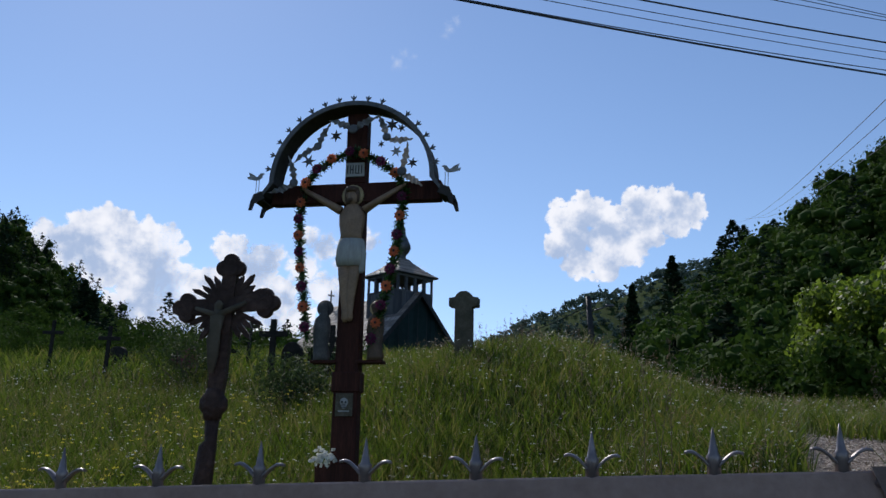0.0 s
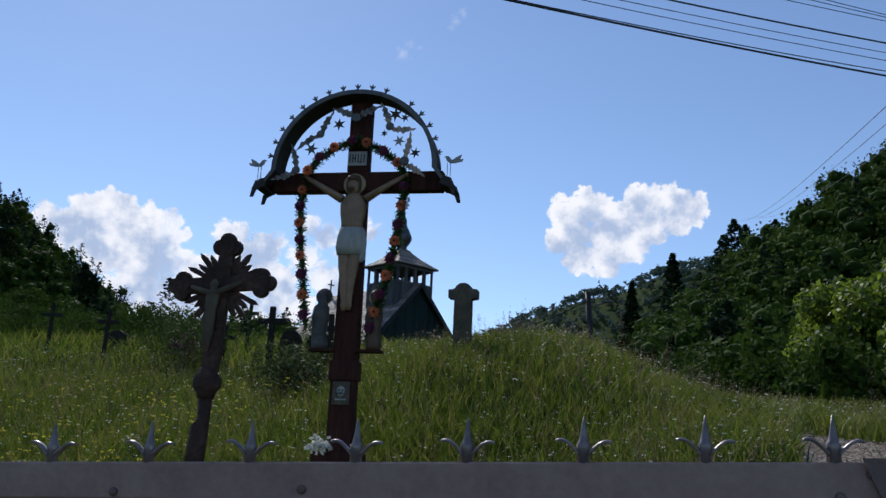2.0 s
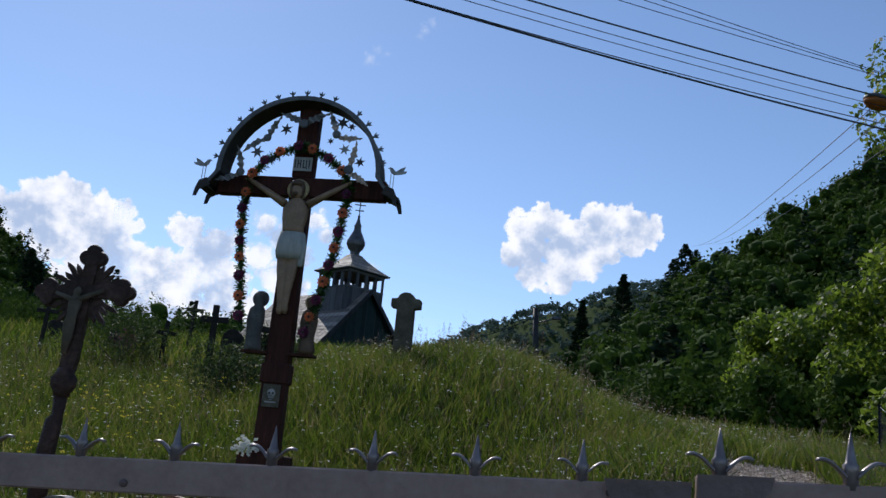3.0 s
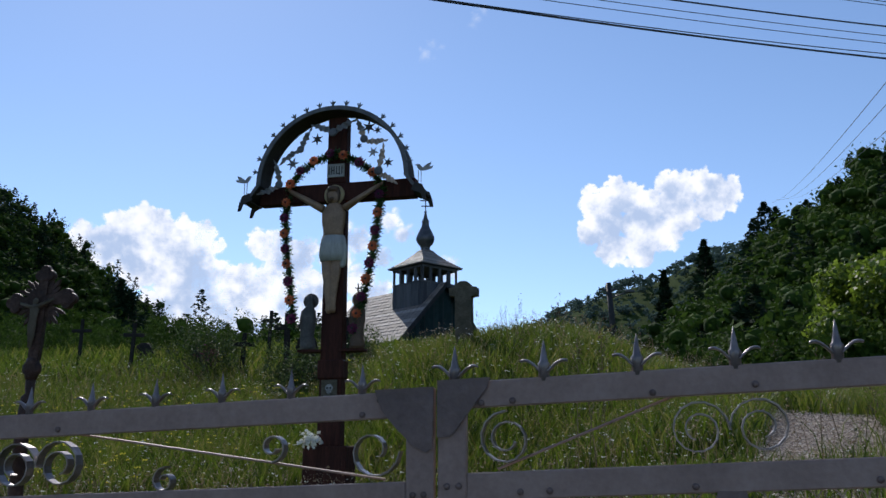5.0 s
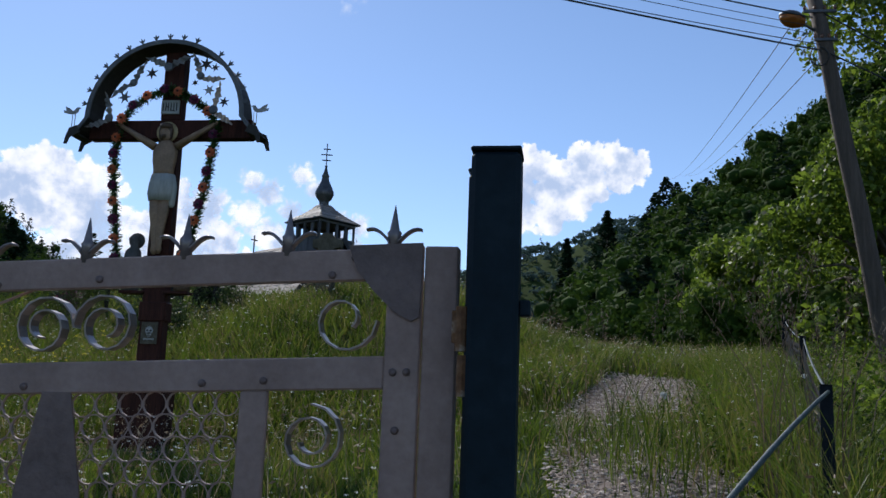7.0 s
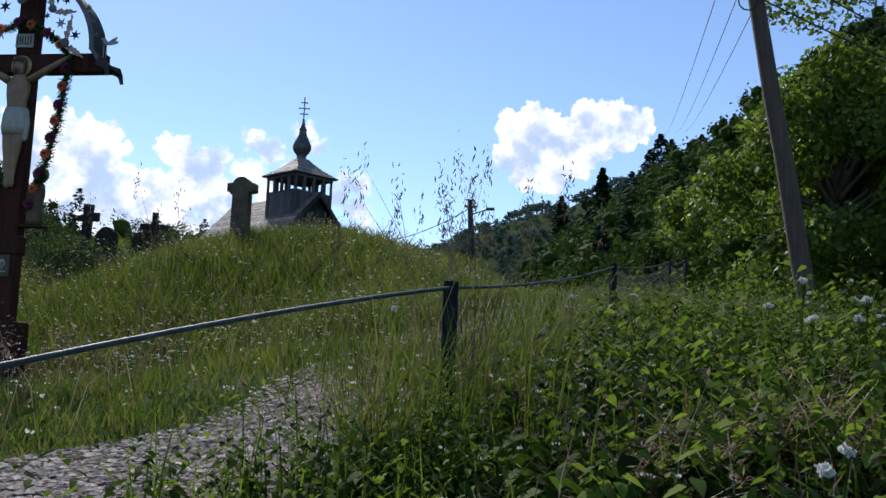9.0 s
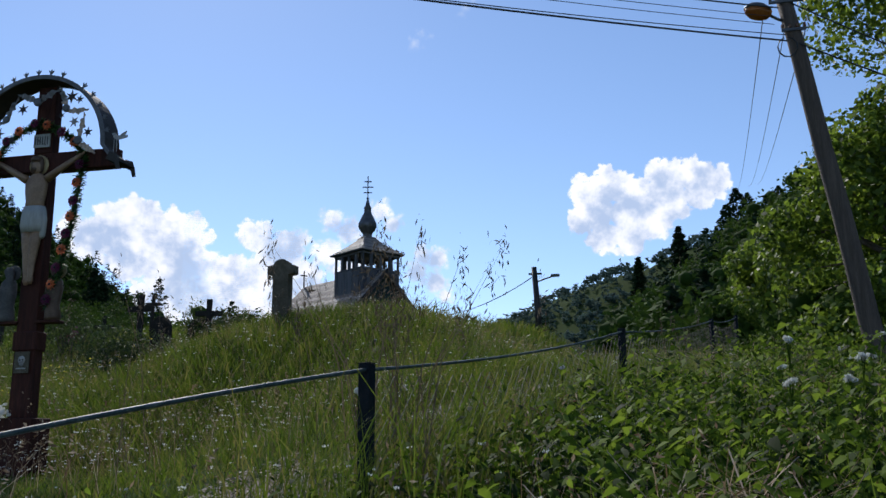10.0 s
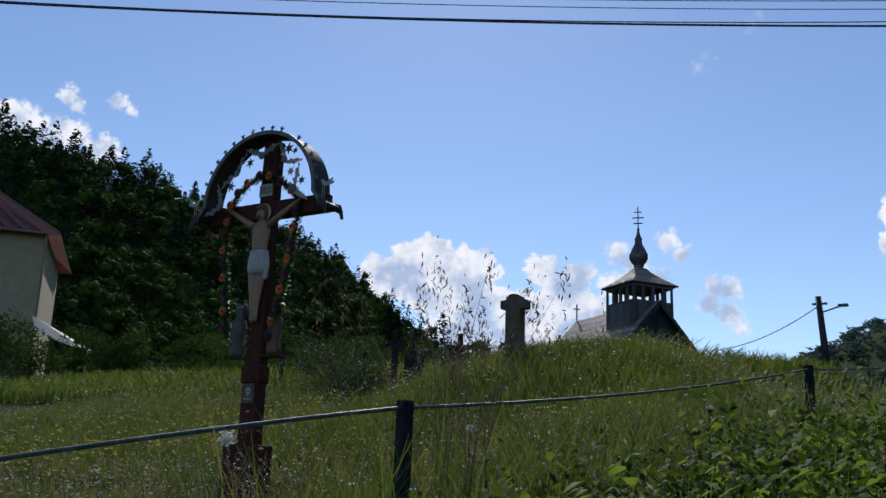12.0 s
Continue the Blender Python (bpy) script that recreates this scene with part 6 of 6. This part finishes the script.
bush(-2.7, 15.2, 1.05, 1.05, 91, "low dark green juniper bush in the graveyard", M_JUNIPER)
bush(-6.6, 19.5, 0.9, 1.3, 92, "low dark green juniper bush in the graveyard", M_JUNIPER)
bush(-4.0, 21.0, 0.8, 1.1, 93, "low dark green juniper bush in the graveyard", M_JUNIPER)
for i, (x, y, rx, h) in enumerate(((-9.0, 24.5, 1.3, 1.0), (-12.0, 27.0, 1.5, 1.3), (-16.0, 28.0, 1.7, 1.4), (-20.0, 30.0, 1.8, 1.5))):
    bush(x, y, rx, h, 301 + i, "dark overgrown shrub among the old graves", M_FOREST, 0.05)

bush(-29.5, 31.5, 1.9, 2.8, 94, "dark green shrub growing beside the house", M_FOREST, 0.09)
bush(-30.6, 27.2, 2.0, 3.3, 97, "dark green shrub growing beside the house", M_FOREST, 0.09)
bush(-33.5, 26.5, 2.2, 3.4, 98, "dark green shrub growing beside the house", M_FOREST, 0.09)
bush(-25.0, 33.0, 2.0, 2.4, 95, "dark green shrub growing beside the house", M_FOREST, 0.09)
bush(-21.0, 33.5, 1.7, 2.2, 96, "dark green shrub growing beyond the graves", M_FOREST, 0.09)


# grave flowers
bm = bmesh.new()
r = random.Random(17)
for i in range(90):
    c = Vector((r.gauss(0, 0.13), r.gauss(0, 0.1), 0.75 + r.gauss(0, 0.09)))
    a = r.random() * 6.28
    d1 = Vector((math.cos(a), r.gauss(0, 0.4), math.sin(a))) * 0.045
    d2 = Vector((-math.sin(a), r.gauss(0, 0.4), math.cos(a))) * 0.03
    bm.faces.new([bm.verts.new(c + d1), bm.verts.new(c + d2), bm.verts.new(c - d1), bm.verts.new(c - d2)])
add_tube(bm, [(0, 0, 0), (0, 0, 0.7)], 0.02, 6)
gf = part("grave_wreath", bm, M_PURPLE)
gf.matrix_world = pose(-7.4, 21.0, z_at(-7.4, 21.0) - 0.2)
tagged(gf, "faded red artificial wreath on a grave", "wreath", "grave wreaths")


def conifer_parts(height, width, n, seed):
    r = np.random.default_rng(seed)
    lay = 26
    f = (np.arange(n) % lay + r.random(n)) / lay
    rr = width * (1.02 - f) ** 0.8 * (0.1 + 0.9 * r.random(n) ** 0.4) * (0.78 + 0.22 * np.sin(f * lay * 2.4))
    a = r.random(n) * 6.283
    c = np.stack([rr * np.cos(a), rr * np.sin(a), height * (0.06 + 0.94 * f) - rr * 0.34], -1)
    return c


def conifer(x, y, height, width, seed, label):
    t = thing("conifer_tree", x, y, z_at(x, y) - 0.3, 0, label, "tree", "conifers on the skyline")
    bm = bmesh.new()
    add_tube(bm, [(0, 0, 0), (0, 0, height * 0.97)], [height * 0.018, 0.03], 7)
    part("trunk", bm, M_BARK, t, smooth=True)
    v, f = cards(conifer_parts(height, width, 2600, seed), np.full(2600, 0.021 * height), 0.75, 0.4, seed + 1)
    mesh_np("crown", v, f, M_CONIFER, t, "dark drooping needle crown")


def conifer_at(x, y, top, width, seed):
    g = z_at(x, y)
    conifer(x, y, max(6, top - g), width * 1.55, seed, "dark conifer rising above the wooded slope")


conifer_at(19.4, 148, 41.6, 4.9, 101)
conifer_at(21.2, 149, 41.0, 4.5, 102)
conifer_at(17.9, 150, 39.5, 4.2, 103)
conifer_at(10.9, 170, 41.0, 4.3, 104)
conifer_at(26.8, 155, 43.5, 3.8, 105)
conifer_at(33, 160, 48.5, 3.2, 106)
conifer_at(3.5, 165, 34.5, 2.9, 107)
conifer_at(-87, 137, 31.5, 4.9, 108)
conifer_at(-84.5, 136, 29.5, 4.5, 109)
conifer_at(-64, 132, 22.5, 4.2, 110)
conifer_at(-55, 120, 18.5, 3.8, 111)
conifer_at(-50, 118, 17.5, 3.8, 112)


def lump(puffs, r, fill):
    """Low-poly dark inside of a crown: one rough ball for each clump."""
    bm = bmesh.new()
    bmesh.ops.create_icosphere(bm, subdivisions=1, radius=1)
    base = np.array([v.co[:] for v in bm.verts])
    tri = np.array([[v.index for v in f.verts] for f in bm.faces])
    bm.free()
    vs, fs = [], []
    for i, p in enumerate(puffs):
        vs.append(base * np.array([p[3], p[3], p[4]]) * (fill + 0.3 * fill * r.random((len(base), 1))) + np.array(p[:3]))
        fs.append(tri + i * len(base))
    return np.concatenate(vs), np.concatenate(fs)


def forest(name, n, xr, yr, keep, share, seed, label, leaf=0.27, per=260, size=1.0):
    """Wooded slope: lumpy crowns of many leaf sprays round dark insides, joined."""
    r = np.random.default_rng(seed)
    templates = []
    for k in range(6):
        puffs = [(r.normal() * 1.9, r.normal() * 1.9, 1.4 + 5.2 * r.random() ** 0.8, 1.1 + 1.2 * r.random(), 0.9 + 1.0 * r.random()) for _ in range(10)]
        templates.append((*crown_points(per, puffs, r, 0.62), *lump(sorted(puffs, key=lambda p: -p[3])[:6], r, 0.5)))
    conif = [conifer_parts(8.5 + 1.6 * k, 4.3, int(per * 0.8), seed + 40 + k) for k in range(3)]
    x = xr[0] + (xr[1] - xr[0]) * r.random(n)
    y = yr[0] + (yr[1] - yr[0]) * r.random(n)
    k = keep(x, y)
    x, y = x[k], y[k]
    z = ground_height(x, y)
    broad, out, needle, insides = [], [], [], []
    for i in range(len(x)):
        a = r.random() * 6.283
        s = size * (0.6 + 0.5 * r.random()) * (0.5 + 0.5 * float(smooth01(40, 110, y[i])))
        turn = np.array([[math.cos(a), math.sin(a), 0], [-math.sin(a), math.cos(a), 0], [0, 0, 1]])
        at = np.array([x[i], y[i], z[i] - 0.4])
        if r.random() < share(x[i], y[i]):
            needle.append(conif[i % 3] @ turn * s + at)
        else:
            t = templates[i % 6]
            broad.append(t[0] @ turn * s + at)
            out.append(t[1] @ turn)
            insides.append((t[2] @ turn * s + at, t[3]))
    if broad:
        c = np.concatenate(broad)
        # the far ridge takes the leaf colour that has haze in it
        leaves = M_FARWOOD_HAZE if name == "far_wood" else M_FOREST
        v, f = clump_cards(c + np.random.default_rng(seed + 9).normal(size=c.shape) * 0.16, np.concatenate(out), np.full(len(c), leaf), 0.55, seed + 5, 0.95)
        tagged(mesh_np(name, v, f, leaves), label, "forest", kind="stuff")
        if insides:
            v, f = join(insides)
            tagged(mesh_np("forest_undergrowth", v, f, leaves, smooth=True), "dark inner foliage of the crowded forest crowns", "forest", kind="stuff")
    if needle:
        c = np.concatenate(needle)
        v, f = cards(c, np.full(len(c), leaf * 1.35), 0.75, 0.45, seed + 6)
        tagged(mesh_np(name, v, f, M_CONIFER), "dark conifers among the broadleaf forest", "forest", kind="stuff")


forest("wooded_slope", 1900, (0, 95), (40, 195), lambda x, y: (x > 4.2 + 0.03 * (y - 60)) & (x < 12 + 0.4 * y) & ~((x < 7) & (y < 50)), lambda x, y: 0.05, 201, "mixed green forest covering the valley slope")
forest("wooded_slope", 2800, (-215, -40), (60, 235), lambda x, y: (x < -46 - 0.1 * (y - 60)) & (x > 12 - 1.7 * y), lambda x, y: 0.1 if x > -118 else 0.5, 202, "dark mixed forest covering the valley slope")
forest("far_wood", 1500, (-260, 190), (470, 690), lambda x, y: ground_height(x, y) > 25, lambda x, y: 0.05, 203, "distant green forest on the far ridge, haze put into its leaf colour", 0.75, 44, 0.85)
forest("hedge_trees", 60, (-52, -20), (66, 92), lambda x, y: x < -0.33 * y + 2, lambda x, y: 0.15, 204, "dark trees behind the churchyard", 0.15, 600)
forest("wood_edge", 34, (4.5, 16), (27, 42), lambda x, y: x > 4.5 + 0.25 * (42 - y) * 0.9, lambda x, y: 0.0, 205, "dark leafy shrubs along the edge of the wood", 0.1, 1500, 0.95)


# azimuth and height in degrees as seen from the walk
def cloud_abs(puffs, *rest, **kw):
    xs = [p[0] for p in puffs]
    zs = [p[1] for p in puffs]
    m = max(p[2] for p in puffs) * 1.9
    cx, cz = (min(xs) + max(xs)) / 2, (min(zs) + max(zs)) / 2
    cloud(cx, cz, max(xs) - min(xs) + 2 * m, max(zs) - min(zs) + 2 * m, [(a - cx, b - cz, c) for a, b, c in puffs], *rest, **kw)


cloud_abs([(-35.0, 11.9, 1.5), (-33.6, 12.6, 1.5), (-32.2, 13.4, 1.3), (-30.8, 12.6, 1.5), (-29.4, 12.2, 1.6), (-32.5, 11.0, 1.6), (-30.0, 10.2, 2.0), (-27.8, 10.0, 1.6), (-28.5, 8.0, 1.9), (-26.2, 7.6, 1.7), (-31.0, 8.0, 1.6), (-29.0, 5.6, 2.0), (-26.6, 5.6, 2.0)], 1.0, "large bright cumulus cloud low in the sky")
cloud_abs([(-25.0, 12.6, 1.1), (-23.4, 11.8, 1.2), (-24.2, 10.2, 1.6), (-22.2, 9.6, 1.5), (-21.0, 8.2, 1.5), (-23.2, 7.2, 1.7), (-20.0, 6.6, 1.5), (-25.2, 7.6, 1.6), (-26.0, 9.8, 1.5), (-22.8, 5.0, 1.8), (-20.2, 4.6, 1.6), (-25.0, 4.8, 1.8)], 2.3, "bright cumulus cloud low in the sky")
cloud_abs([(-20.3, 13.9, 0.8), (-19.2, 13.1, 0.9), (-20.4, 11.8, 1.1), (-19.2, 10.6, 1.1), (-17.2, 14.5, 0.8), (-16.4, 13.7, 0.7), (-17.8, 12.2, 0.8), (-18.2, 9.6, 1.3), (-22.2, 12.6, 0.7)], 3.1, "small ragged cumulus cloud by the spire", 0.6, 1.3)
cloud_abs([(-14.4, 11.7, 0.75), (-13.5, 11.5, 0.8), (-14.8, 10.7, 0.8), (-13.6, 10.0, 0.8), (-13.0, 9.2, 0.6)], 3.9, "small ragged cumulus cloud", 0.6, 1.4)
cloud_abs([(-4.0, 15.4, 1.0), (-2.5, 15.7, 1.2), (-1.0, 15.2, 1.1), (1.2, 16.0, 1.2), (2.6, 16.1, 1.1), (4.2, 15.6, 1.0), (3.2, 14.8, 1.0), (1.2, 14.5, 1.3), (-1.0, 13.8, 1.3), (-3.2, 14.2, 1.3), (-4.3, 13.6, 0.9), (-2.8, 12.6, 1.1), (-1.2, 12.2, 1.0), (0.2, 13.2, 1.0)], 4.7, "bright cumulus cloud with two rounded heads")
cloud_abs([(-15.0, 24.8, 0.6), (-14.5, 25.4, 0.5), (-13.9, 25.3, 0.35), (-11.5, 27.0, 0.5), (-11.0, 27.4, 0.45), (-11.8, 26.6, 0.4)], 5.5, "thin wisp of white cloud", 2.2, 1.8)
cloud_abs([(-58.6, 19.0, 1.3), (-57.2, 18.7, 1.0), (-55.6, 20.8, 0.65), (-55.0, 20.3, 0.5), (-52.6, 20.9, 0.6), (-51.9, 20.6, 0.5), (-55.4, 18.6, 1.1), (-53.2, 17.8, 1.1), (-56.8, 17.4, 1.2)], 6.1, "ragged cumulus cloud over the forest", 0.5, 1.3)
